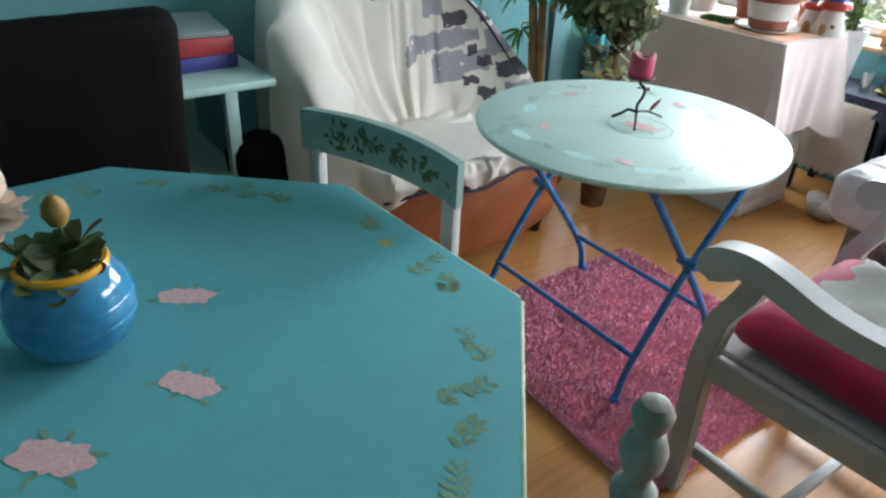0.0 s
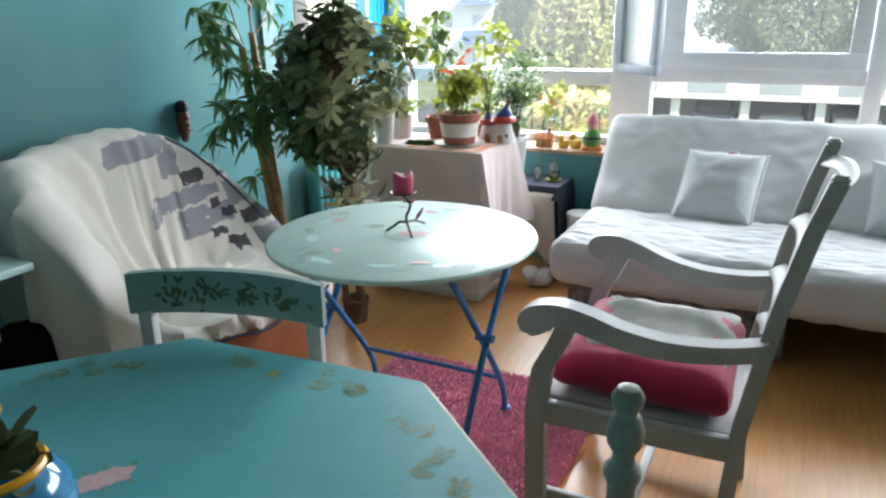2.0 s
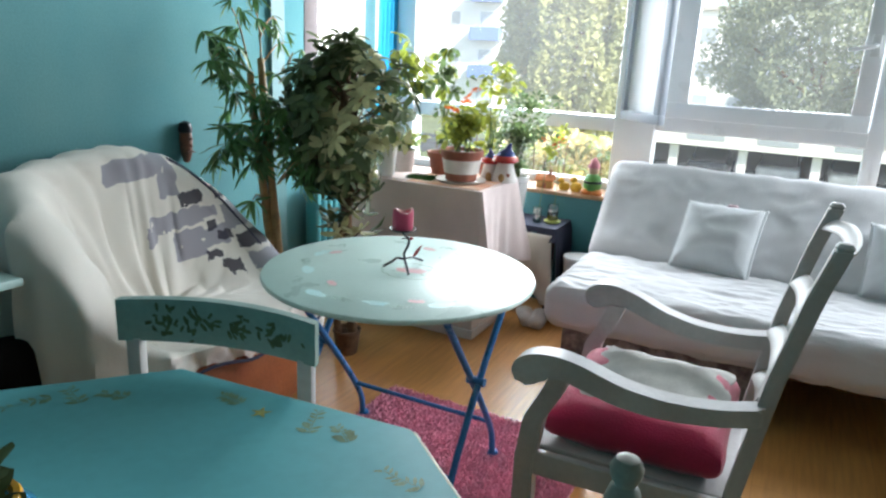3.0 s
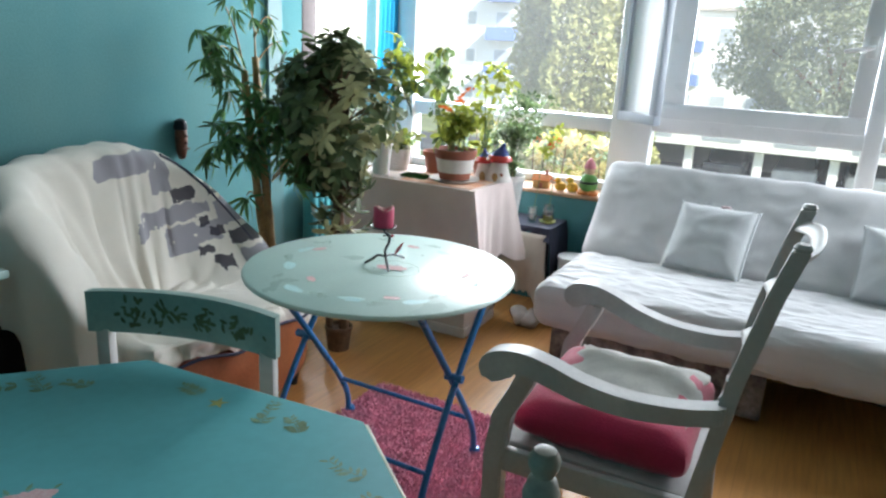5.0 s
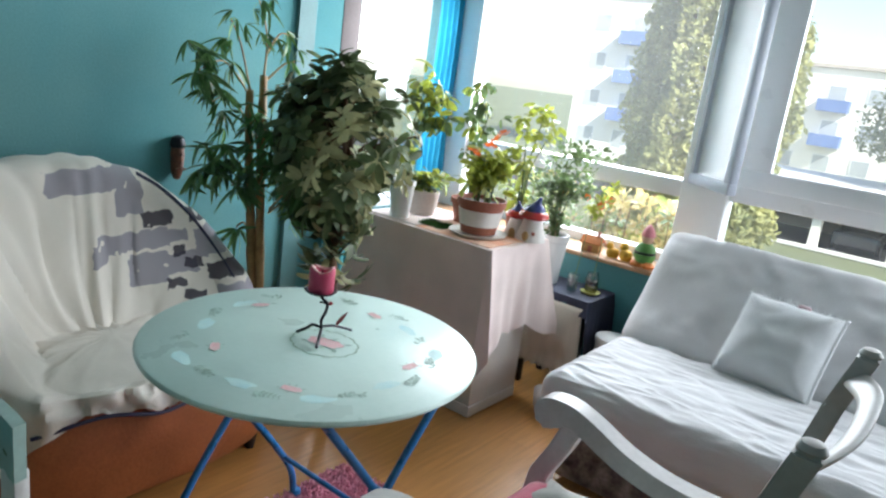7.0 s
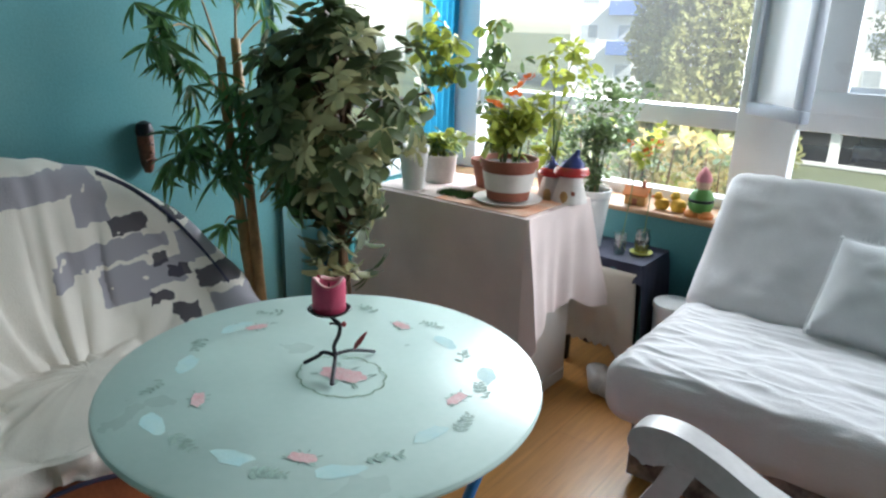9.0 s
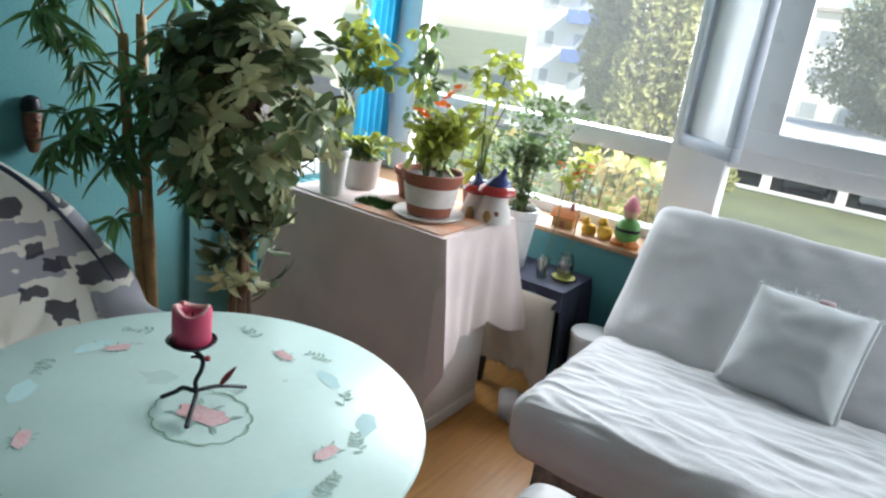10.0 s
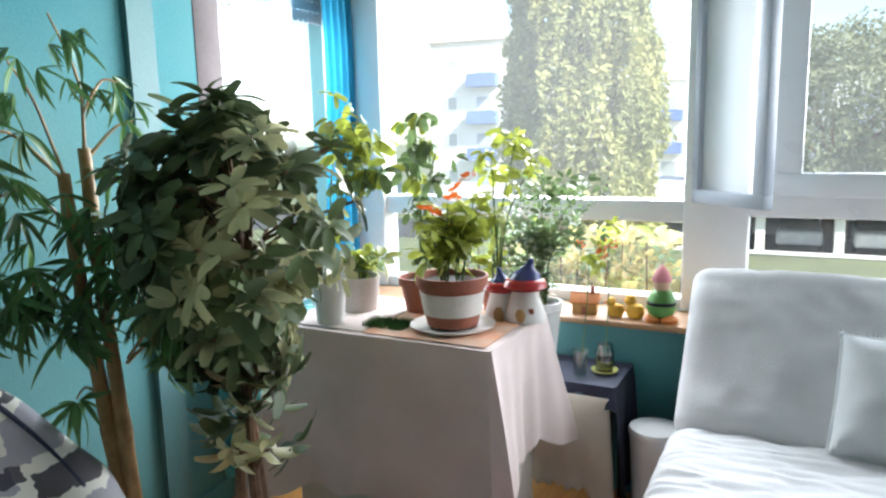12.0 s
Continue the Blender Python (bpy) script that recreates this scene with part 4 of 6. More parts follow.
def tub_surface(grow, seat, hem_front, hem_side, folds, nu=120, wall=0.17):
    """Closed sheet over seat, inner back, rim and outside of a tub chair; the opening faces +x."""
    prof_n = 64
    vs, fs = [], []
    for i in range(nu):
        a = 2 * math.pi * i / nu - math.pi
        c, s = -math.cos(a), math.sin(a)
        R = tub_radius(a) + grow
        front = max(0.0, min(1.0, (abs(a) - 1.75) / 0.75))
        front = front * front * (3 - 2 * front)
        top = (tub_top(a) + grow) * (1 - front) + (seat + 0.01) * front
        hem = hem_side * (1 - front) + hem_front * front
        thick = wall * (1 - front) + 0.03 * front
        inner = R - thick
        for j in range(prof_n + 1):
            v = j / prof_n
            start = 0.55 + 0.4 * front
            if v < 0.3:
                k = v / 0.3
                r, z = inner * start * k, seat + 0.012 * math.cos(k * 1.5)
            elif v < 0.58:
                k = (v - 0.3) / 0.28
                e = k * k * (3 - 2 * k)
                r, z = inner * (start + (1 - start) * (0.65 * k + 0.35 * math.sin(k * 1.5708))), seat + (top - 0.06 * (1 - front) - seat) * (0.5 * k + 0.5 * e)
            elif v < 0.76:
                k = (v - 0.58) / 0.18
                w = math.pi * k
                r, z = inner + thick * (0.5 - 0.5 * math.cos(w)), top - 0.06 * (1 - front) + 0.06 * (1 - front) * math.sin(w)
            else:
                k = (v - 0.76) / 0.24
                z0 = top - 0.06 * (1 - front)
                r, z = R + 0.01 * math.sin(3 * k), z0 + (hem - z0) * k
            if folds:
                arm = max(0.0, 1 - ((a + 1.5) / 1.1) ** 2) * min(1.0, v * 1.8)
                lap = max(0.0, 1 - ((v - 0.34) / 0.22) ** 2)
                q = a + 1.1 * v + 0.25 * noise.noise((2.5 * a, 2.5 * v, 3.0))
                f = folds * 2.0 * arm * (1 - 2 * abs(math.sin(8.5 * q))) * (0.6 + 0.6 * noise.noise((6 * a, 2 * v, 9.0)))
                f += folds * 1.3 * lap * (1 - front) * (1 - 2 * abs(math.sin(7 * a + 9 * v + 2 * noise.noise((3 * a, 4 * v, 5.0)))))
                f += folds * (0.5 * math.sin(14 * a + 5 * v + 2 * math.sin(3 * a)) * min(1, v * 1.4) + 0.9 * noise.noise((3 * c * r / 0.3, 3 * s * r / 0.3, 6 * v)))
                f += folds * 1.1 * front * math.sin(21 * a + 3 * noise.noise((8 * a, 5 * v, 2.0))) * max(0.0, min(1.0, (v - 0.25) * 3))
                r += f * 0.9
                z += f * 0.35
                if v > 0.93:
                    z += 0.018 * math.sin(7 * a + 1) + 0.012 * math.sin(19 * a)
            vs.append((c * r, s * r, z))
    m = prof_n + 1
    for i in range(nu):
        for j in range(prof_n):
            a, b = i * m + j, ((i + 1) % nu) * m + j
            fs.append((a, b, b + 1, a + 1))
    return vs, fs


def tub_chair():
    t = thing("leather_armchair", (TX, TY, 0), 0, "cognac leather tub armchair on short feet, mostly under a throw", "armchair")
    bm = bmesh.new()
    n = 64
    rows = []
    for z, k in ((0.05, 0.94), (0.08, 0.985), (0.22, 1.0), (0.36, 0.99), (0.395, 0.95), (0.40, 0.0)):
        rows.append([bm.verts.new((-math.cos(a) * tub_radius(a) * k, math.sin(a) * tub_radius(a) * k, z)) for a in [2 * math.pi * i / n for i in range(n)]])
    for a, b in zip(rows, rows[1:]):
        for i in range(n):
            bm.faces.new((a[i], a[(i + 1) % n], b[(i + 1) % n], b[i]))
    bm.faces.new(rows[0][::-1])
    bmesh.ops.remove_doubles(bm, verts=bm.verts, dist=1e-5)
    part("base", bm, M_LEATHER, t)
    vs, fs = tub_surface(-0.035, 0.33, 0.30, 0.09, 0.0, 80, 0.07)
    data_part("shell", vs, fs, M_LEATHER, t)
    for x, y in ((0.28, 0.38), (0.28, -0.38), (-0.24, 0.38), (-0.24, -0.38)):
        part("foot", lathe([(0.018, 0), (0.026, 0.055), (0.0, 0.06)], 12, (x, y, 0)), M_BLACK, t)
    th = thing("throw", (TX, TY, 0), 0, "cream cotton throw with grey print draped over the leather armchair", "throw")
    vs, fs = tub_surface(0.012, 0.425, 0.355, 0.10, 0.014, 260)
    cl = data_part("cloth", vs, fs, M_THROW, th)
    # dark piping along the front hem
    pts = []
    for i in range(41):
        a = math.pi - 0.85 + 1.7 * i / 40
        R = tub_radius(a) + 0.028
        pts.append((-math.cos(a) * R, math.sin(a) * R, 0.353 + 0.018 * math.sin(7 * (a if a <= math.pi else a - 2 * math.pi) + 1)))
    part("piping", tube(pts, 0.006, 6), M_TRIM, th, "dark navy hem piping")
    pts = []
    for i in range(25):
        a = radians(38 + 46 * i / 24)
        R = tub_radius(a) + 0.012 - 0.10
        pts.append((-math.cos(a) * R, math.sin(a) * R, tub_top(a) + 0.004))
    part("piping", tube(pts, [0.013 - 0.006 * i / 24 for i in range(25)], 8), M_TRIM, th, "dark navy piping along the sloping rim")


tub_chair()


# ---- sofa bed ----
def sofa():
    t = thing("sofa_bed", (0, 0, 0), 0, "white cotton-covered sofa bed under the window, creased seat", "sofa")
    x0, x1 = 0.10, 2.05
    seat = part("seat", cushion(x1 - x0, 0.70, 0.21, 0.075, 110, 0.012, 0.008, 12, 1.0, 0.0, 1.75), M_SOFA, t)
    seat.location = ((x0 + x1) / 2, 1.33, 0.345)
    back = part("backrest", cushion(x1 - x0, 0.62, 0.15, 0.065, 64, 0.01, 0.009, 7, 5.0, 0.0, 0.9), M_SOFA, t)
    back.matrix_basis = pose((x0 + x1) / 2 + 0.01, 1.86, 0.62, 48, 0, 0)
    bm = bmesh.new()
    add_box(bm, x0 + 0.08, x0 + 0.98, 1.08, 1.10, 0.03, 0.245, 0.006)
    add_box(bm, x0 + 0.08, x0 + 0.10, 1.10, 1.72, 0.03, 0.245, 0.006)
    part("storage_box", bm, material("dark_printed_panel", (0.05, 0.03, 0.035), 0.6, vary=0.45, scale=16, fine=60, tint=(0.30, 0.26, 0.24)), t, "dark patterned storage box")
    for x in (x0 + 0.15, x1 - 0.15):
        for y in (1.15, 1.75):
            part("leg", box(x - 0.02, x + 0.02, y - 0.02, y + 0.02, 0, 0.25, 0.004), M_BLACK, t)
    part("frame_rail", box(x0 + 0.05, x1 - 0.05, 1.68, 1.72, 0.2, 0.245, 0.004), M_BLACK, t)
    part("frame_rail", box(x0 + 1.0, x1 - 0.05, 1.12, 1.15, 0.2, 0.245, 0.004), M_BLACK, t)


sofa()


def pillow(at, turn, tilt, s=1.0):
    t = new("pillow")
    t.matrix_basis = pose(*at, tilt, 0, turn)
    tagged(t, "off-white square pillow with fringed corners leaning on the sofa", "pillow", "pillows on the sofa")
    part("cover", cushion(0.365 * s, 0.37 * s, 0.14, 0.03, 24, 0.02, 0.006, 9, at[0] * 7, 0.6), M_PILLOW, t)
    bm = bmesh.new()
    rnd = random.Random(int(at[0] * 100))
    for k in range(46):
        u = -0.18 * s + 0.36 * s * k / 45
        d = Vector((rnd.uniform(-0.01, 0.01), 0.035 * rnd.uniform(0.5, 1.1), rnd.uniform(-0.012, 0.012)))
        p = Vector((u, 0.175 * s, 0))
        add_tube(bm, [p, p + d * 0.5 + Vector((0, 0, 0.004)), p + d], 0.0016, 4)
    part("fringe", bm, M_PILLOW, t)
    for c in (-1, 1):
        part("tassel", tube(smooth_path([(c * 0.175 * s, 0.17 * s, 0), (c * 0.18 * s, 0.182 * s, 0.006), (c * 0.182 * s, 0.19 * s, -0.004)], 4), [0.008] * 8 + [0.003], 6), M_PILLOW, t)
    part("bow", cushion(0.05, 0.03, 0.025, 0.012, 4, 0.004), material("pink_bow", (0.75, 0.55, 0.58), 0.8), t, "small pale pink bow").location = (0.03 * s, 0.175 * s, 0.02)
    return t


pillow((0.722, 1.675, 0.592), -8, 52)
pillow((1.52, 1.68, 0.595), -4, 52)


# ---- rug ----
def rug():
    t = thing("rug", (0.065, 0.09, 0), 0, "pink shaggy rug on the wooden floor under the round table", "rug")
    m = pose(0, 0, 0, 0, 0, -2)
    part("backing", box(-0.43, 0.44, -0.44, 0.44, 0.001, 0.012, 0.003, m=m), M_RUG, t)
    rnd = np.random.default_rng(3)
    vs, fs = [], []
    for k in range(26000):
        x, y = rnd.uniform(-0.435, 0.445), rnd.uniform(-0.445, 0.445)
        a, h, w = rnd.uniform(0, 6.28), rnd.uniform(0.010, 0.020), 0.0032
        dx, dy = math.cos(a) * w, math.sin(a) * w
        lx, ly = rnd.uniform(-0.010, 0.010), rnd.uniform(-0.010, 0.010)
        o = len(vs)
        vs += [(x - dx, y - dy, 0.010), (x + dx, y + dy, 0.010), (x + dx + lx, y + dy + ly, 0.010 + h), (x - dx + lx, y - dy + ly, 0.010 + h)]
        fs.append((o, o + 1, o + 2, o + 3))
    pile = data_part("shag", vs, fs, M_RUG, t, smooth=False)
    pile["kind"] = "stuff"


rug()


# ---- chest with table cloth ----
CX0, CX1, CY0, CY1, CZ = -1.02, -0.285, 1.15, 1.60, 0.77


def drape(x0, x1, y0, y1, z, drops, folds=0.012, seed=0.0, flare=0.05, n=200, rows=16):
    """A cloth over a box: flat top, rounded edge and falling sides with folds. drops gives the fall towards -y, +x, +y, -x."""
    vs, fs = [], []
    cx, cy, hx, hy = (x0 + x1) / 2, (y0 + y1) / 2, (x1 - x0) / 2, (y1 - y0) / 2
    per = 4 * (hx + hy)
    loop = []
    for i in range(n):
        d = per * i / n
        for L, f in ((2 * hx, lambda e: (-hx + e, -hy, 0, -1, 0)), (2 * hy, lambda e: (hx, -hy + e, 1, 0, 1)), (2 * hx, lambda e: (hx - e, hy, 0, 1, 2)), (2 * hy, lambda e: (-hx, hy - e, -1, 0, 3))):
            if d <= L:
                loop.append((*f(d), min(d, L - d)))
                break
            d -= L
    for i, (x, y, ox, oy, side, near) in enumerate(loop):
        corner = max(0.0, 1 - near / 0.13)
        dx, dy = (1 if x > 0 else -1), (1 if y > 0 else -1)
        for j in range(rows + 1):
            k = j / rows
            fall = drops[side] + corner * 0.05
            w = i * 2 * math.pi / n
            calm = 0.35 if side == 0 else 1.0
            f = folds * calm * k * (1.3 * math.sin(w * 9 + seed) + 0.7 * math.sin(w * 23 + 2 * seed + 1.5 * k) + 0.5 * noise.noise((3 * w, 2 * k, seed)) + 1.6) + flare * k * (0.25 * k + 1.2 * corner ** 2)
            out = flare * 2.2 * corner ** 2 * k
            vs.append((cx + x + ox * (f + 0.004) + dx * out, cy + y + oy * (f + 0.004) + dy * out, z + 0.004 - (fall + 0.012 * math.sin(w * 13)) * k - 0.004 * (k > 0)))
    m = rows + 1
    for i in range(n):
        for j in range(rows):
            a, b = i * m + j, ((i + 1) % n) * m + j
            fs.append((a, b, b + 1, a + 1))
    fs.append(tuple(i * m for i in range(n)))
    return vs, fs


def chest():
    t = thing("storage_chest", (0, 0, 0), 0, "white panelled chest standing on the floor under a cloth", "chest")
    part("body", box(CX0 + 0.02, CX1 - 0.035, CY0 + 0.06, CY1 - 0.02, 0.0, CZ - 0.002, 0.006), M_CARTON, t)
    part("plinth", box(CX0 + 0.03, CX1 - 0.028, CY0 + 0.052, CY1 - 0.03, 0.0, 0.05, 0.004), M_CARTON, t)
    c = thing("table_cloth", (0, 0, 0), 0, "beige-pink cloth falling in folds over the chest", "table cloth")
    vs, fs = drape(CX0, CX1, CY0, CY1, CZ, (0.50, 0.38, 0.3, 0.4), 0.009, 0.4, 0.026, 260, 22)
    data_part("cloth", vs, fs, M_CLOTH, c)
    r = thing("runner", (0, 0, 0), 0, "terracotta and cream patterned runner lying on the cloth", "runner")
    part("runner_cloth", box(-0.70, CX1 - 0.02, CY0 + 0.012, CY1 - 0.04, CZ + 0.006, CZ + 0.009, 0.001), M_RUNNER, r)
    part("runner_cloth", box(-1.0, -0.705, CY0 + 0.02, CY1 - 0.03, CZ + 0.006, CZ + 0.009, 0.001), M_CLOTH, r, "cream end of the runner")


chest()


# ---- small side table ----
def side_table():
    t = thing("side_table", (0, 0, 0), 0, "low side table under a navy cloth beside the chest", "side table")
    part("tabletop", box(-0.46, -0.09, 1.72, 1.98, 0.485, 0.507, 0.004), M_NAVY, t)
    for x in (-0.40, -0.11):
        for y in (1.74, 1.96):
            part("leg", box(x - 0.015, x + 0.015, y - 0.015, y + 0.015, 0, 0.485, 0.003), M_BLACK, t)
    c = thing("side_cloth", (0, 0, 0), 0, "navy cloth hanging over the small side table", "cloth")
    vs, fs = drape(-0.47, -0.085, 1.715, 1.985, 0.507, (0.03, 0.40, 0.1, 0.2), 0.005, 1.0, 0.01, 120, 10)
    data_part("cloth", vs, fs, M_NAVY, c)
    d = thing("cream_cloth", (0, 0, 0), 0, "cream scallop-edged cloth draped from the side table", "cloth")
    bm = bmesh.new()
    g = {}
    n, m_ = 40, 16
    for i in range(n + 1):
        for j in range(m_ + 1):
            u, k = i / n, j / m_
            z = 0.475 - (0.33 + 0.08 * max(0, u - 0.8) * 5) * k
            x = -0.43 + 0.33 * u + 0.03 * (u > 0.93) * k
            y = 1.70 - 0.02 * k - 0.008 * math.sin(22 * u + 1) * k - 0.05 * math.sin(math.pi * min(1, k * 1.3)) * (1 - abs(2 * u - 1) ** 3)
            if j == m_:
                z += 0.008 * math.sin(60 * u)
            g[i, j] = bm.verts.new((x, y, z))
    for i in range(n):
        for j in range(m_):
            bm.faces.new((g[i, j], g[i + 1, j], g[i + 1, j + 1], g[i, j + 1]))
    ob = part("cloth", bm, material("cream_cotton", (0.62, 0.56, 0.48), 0.9, vary=0.06, fine=200, bump=0.3), d)
    ob.modifiers.new("thickness", "SOLIDIFY").thickness = 0.003


side_table()


# ---- radiator, curtain, desk, office chair ----
def radiator():
    t = thing("radiator", (X0 + 0.02, 1.30, 0), 0, "ribbed teal painted radiator on the wall", "radiator")
    for k in range(11):
        y = -0.03 + 0.055 * k
        part("rib", box(0.02, 0.11, y, y + 0.042, 0.12, 0.66, 0.016, 3), M_RADIATOR, t)
    part("pipe", tube([(0.065, -0.05, 0.15), (0.065, 0.60, 0.15)], 0.014), M_RADIATOR, t)
    part("pipe", tube([(0.065, -0.05, 0.63), (0.065, 0.60, 0.63)], 0.014), M_RADIATOR, t)
    part("bracket", box(-0.02, 0.03, 0.1, 0.13, 0.5, 0.56, 0.003), M_RADIATOR, t)


radiator()


def curtain():
    t = thing("curtain", (X0 + 0.035, 2.10, 0), 0, "bright blue curtain gathered beside the corner post", "curtain")
    bm = bmesh.new()
    g = {}
    n, m_ = 70, 24
    for i in range(n + 1):
        for j in range(m_ + 1):
            u, k = i / n, j / m_
            z = 2.08 - 1.38 * k
            y = -0.11 + 0.27 * u + 0.02 * math.sin(5 * k)
            x = 0.024 * math.sin(u * 2 * math.pi * 5.5 + 0.8 * math.sin(4 * k)) * (0.6 + 0.4 * k)
            g[i, j] = bm.verts.new((x, y, z))
    for i in range(n):
        for j in range(m_):
            bm.faces.new((g[i, j], g[i + 1, j], g[i + 1, j + 1], g[i, j + 1]))
    ob = part("cloth", bm, M_CURTAIN, t)
    part("rod", tube([(0, -0.58, 2.09), (0, 0.10, 2.09)], 0.009), M_PVC, t)
    for k in range(8):
        part("ring", tube([(0.014 * math.cos(a), -0.14 + 0.035 * k, 2.085 + 0.014 * math.sin(a)) for a in [i * math.pi / 6 for i in range(13)]], 0.002, 5), M_PVC, t)


curtain()


def desk():
    t = thing("desk", (0, 0, 0), 0, "pale aqua painted desk standing against the wall", "desk")
    part("desktop", box(-1.43, -0.885, -1.60, -0.66, 0.705, 0.73, 0.006), M_DESK, t)
    for x in (-1.40, -0.93):
        for y in (-1.56, -0.80):
            part("leg", box(x - 0.02, x + 0.02, y - 0.02, y + 0.02, 0, 0.705, 0.004), M_DESK, t)
    part("shelf", box(-1.42, -0.92, -1.55, -0.78, 0.40, 0.42, 0.004), M_DESK, t)
    for z, w, col, lab, nm in ((0.7305, 0.045, (0.07, 0.07, 0.30), "thick blue book lying flat on the desk", 0), (0.777, 0.055, (0.50, 0.05, 0.06), "red ring binder lying on a blue book", 1), (0.8335, 0.018, (0.30, 0.33, 0.33), "grey folder on top of the red binder", 2)):
        b = thing("book" if nm == 0 else "binder" if nm == 1 else "folder", (-1.20, -0.84, z), 4 - 5 * nm, lab, "book")
        part("cover", box(-0.15, 0.15, -0.115, 0.115, 0, w, 0.004), material(f"cover_{'abc'[nm]}", col, 0.45, vary=0.1, scale=14), b)
        part("pages", box(-0.152, 0.145, -0.105, 0.105, 0.006, w - 0.006, 0.001), M_PVC, b, "white page edges")


desk()
bag = thing("black_bag", (-0.93, -0.70, 0), 12, "soft black bag standing on the floor beside the desk", "bag")
part("body", cushion(0.16, 0.22, 0.52, 0.06, 10, 0.0, 0.010, 7, 4.0), M_OFFICE, bag).matrix_basis = pose(0, 0, 0.27, 0, -8, 0)


def office_chair():
    t = thing("office_chair", (-0.66, -1.33, 0), 6, "dark brown upholstered office chair with a tall back", "office chair")
    b = part("backrest", cushion(0.10, 0.60, 0.62, 0.045, 14, 0.0, 0.003, 6, 3.0), M_OFFICE, t)
    b.matrix_basis = pose(0.06, 0, 0.72, 0, 8, 0)
    part("seat", cushion(0.46, 0.50, 0.10, 0.045, 12, 0.01, 0.003, 6, 1.0), M_OFFICE, t).location = (-0.22, 0, 0.45)
    part("column", tube([(-0.22, 0, 0.1), (-0.22, 0, 0.40)], 0.025), M_BLACK, t)
    part("back_bracket", box(-0.10, 0.06, -0.03, 0.03, 0.39, 0.41, 0.004), M_BLACK, t)
    for k in range(5):
        a = 2 * math.pi * k / 5
        leg = part("leg", tube([(-0.22, 0, 0.10), (-0.22 + 0.27 * math.cos(a), 0.27 * math.sin(a), 0.065)], [0.02, 0.014]), M_BLACK, t)
        part("castor", lathe([(0, 0), (0.02, 0.006), (0.026, 0.025), (0.02, 0.045), (0, 0.055)], 12, (-0.22 + 0.27 * math.cos(a), 0.27 * math.sin(a), 0)), M_BLACK, leg)


office_chair()


# ---- plants ----
def rosette(count, length, width, up, droop, rnd, material_, name):
    ls = []
    for k in range(count):
        a = 360 * k / count + rnd.uniform(-16, 16)
        s = rnd.uniform(0.75, 1.1)
        ls.append((pose(0, 0, 0, 0, 0, a) @ pose(0.012, 0, 0, 0, -up + rnd.uniform(-16, 16), 0) @ pose(0, 0, 0, rnd.uniform(-25, 25), 0, 0), length * s, width * s, 0.25, droop * rnd.uniform(0.5, 1.3)))
    return leaf_mesh(name, ls, material_)


def spray(count, length, width, rnd, material_, name):
    """A hanging spray of narrow leaves from one point."""
    ls = []
    for k in range(count):
        a = rnd.uniform(0, 360)
        s = rnd.uniform(0.6, 1.1)
        ls.append((pose(0, 0, 0, 0, 0, a) @ pose(0, 0, 0, 0, rnd.uniform(5, 70), 0) @ pose(0, 0, 0, rnd.uniform(-50, 50), 0, 0), length * s, width * s, 0.35, rnd.uniform(0.1, 0.5)))
    return leaf_mesh(name, ls, material_)


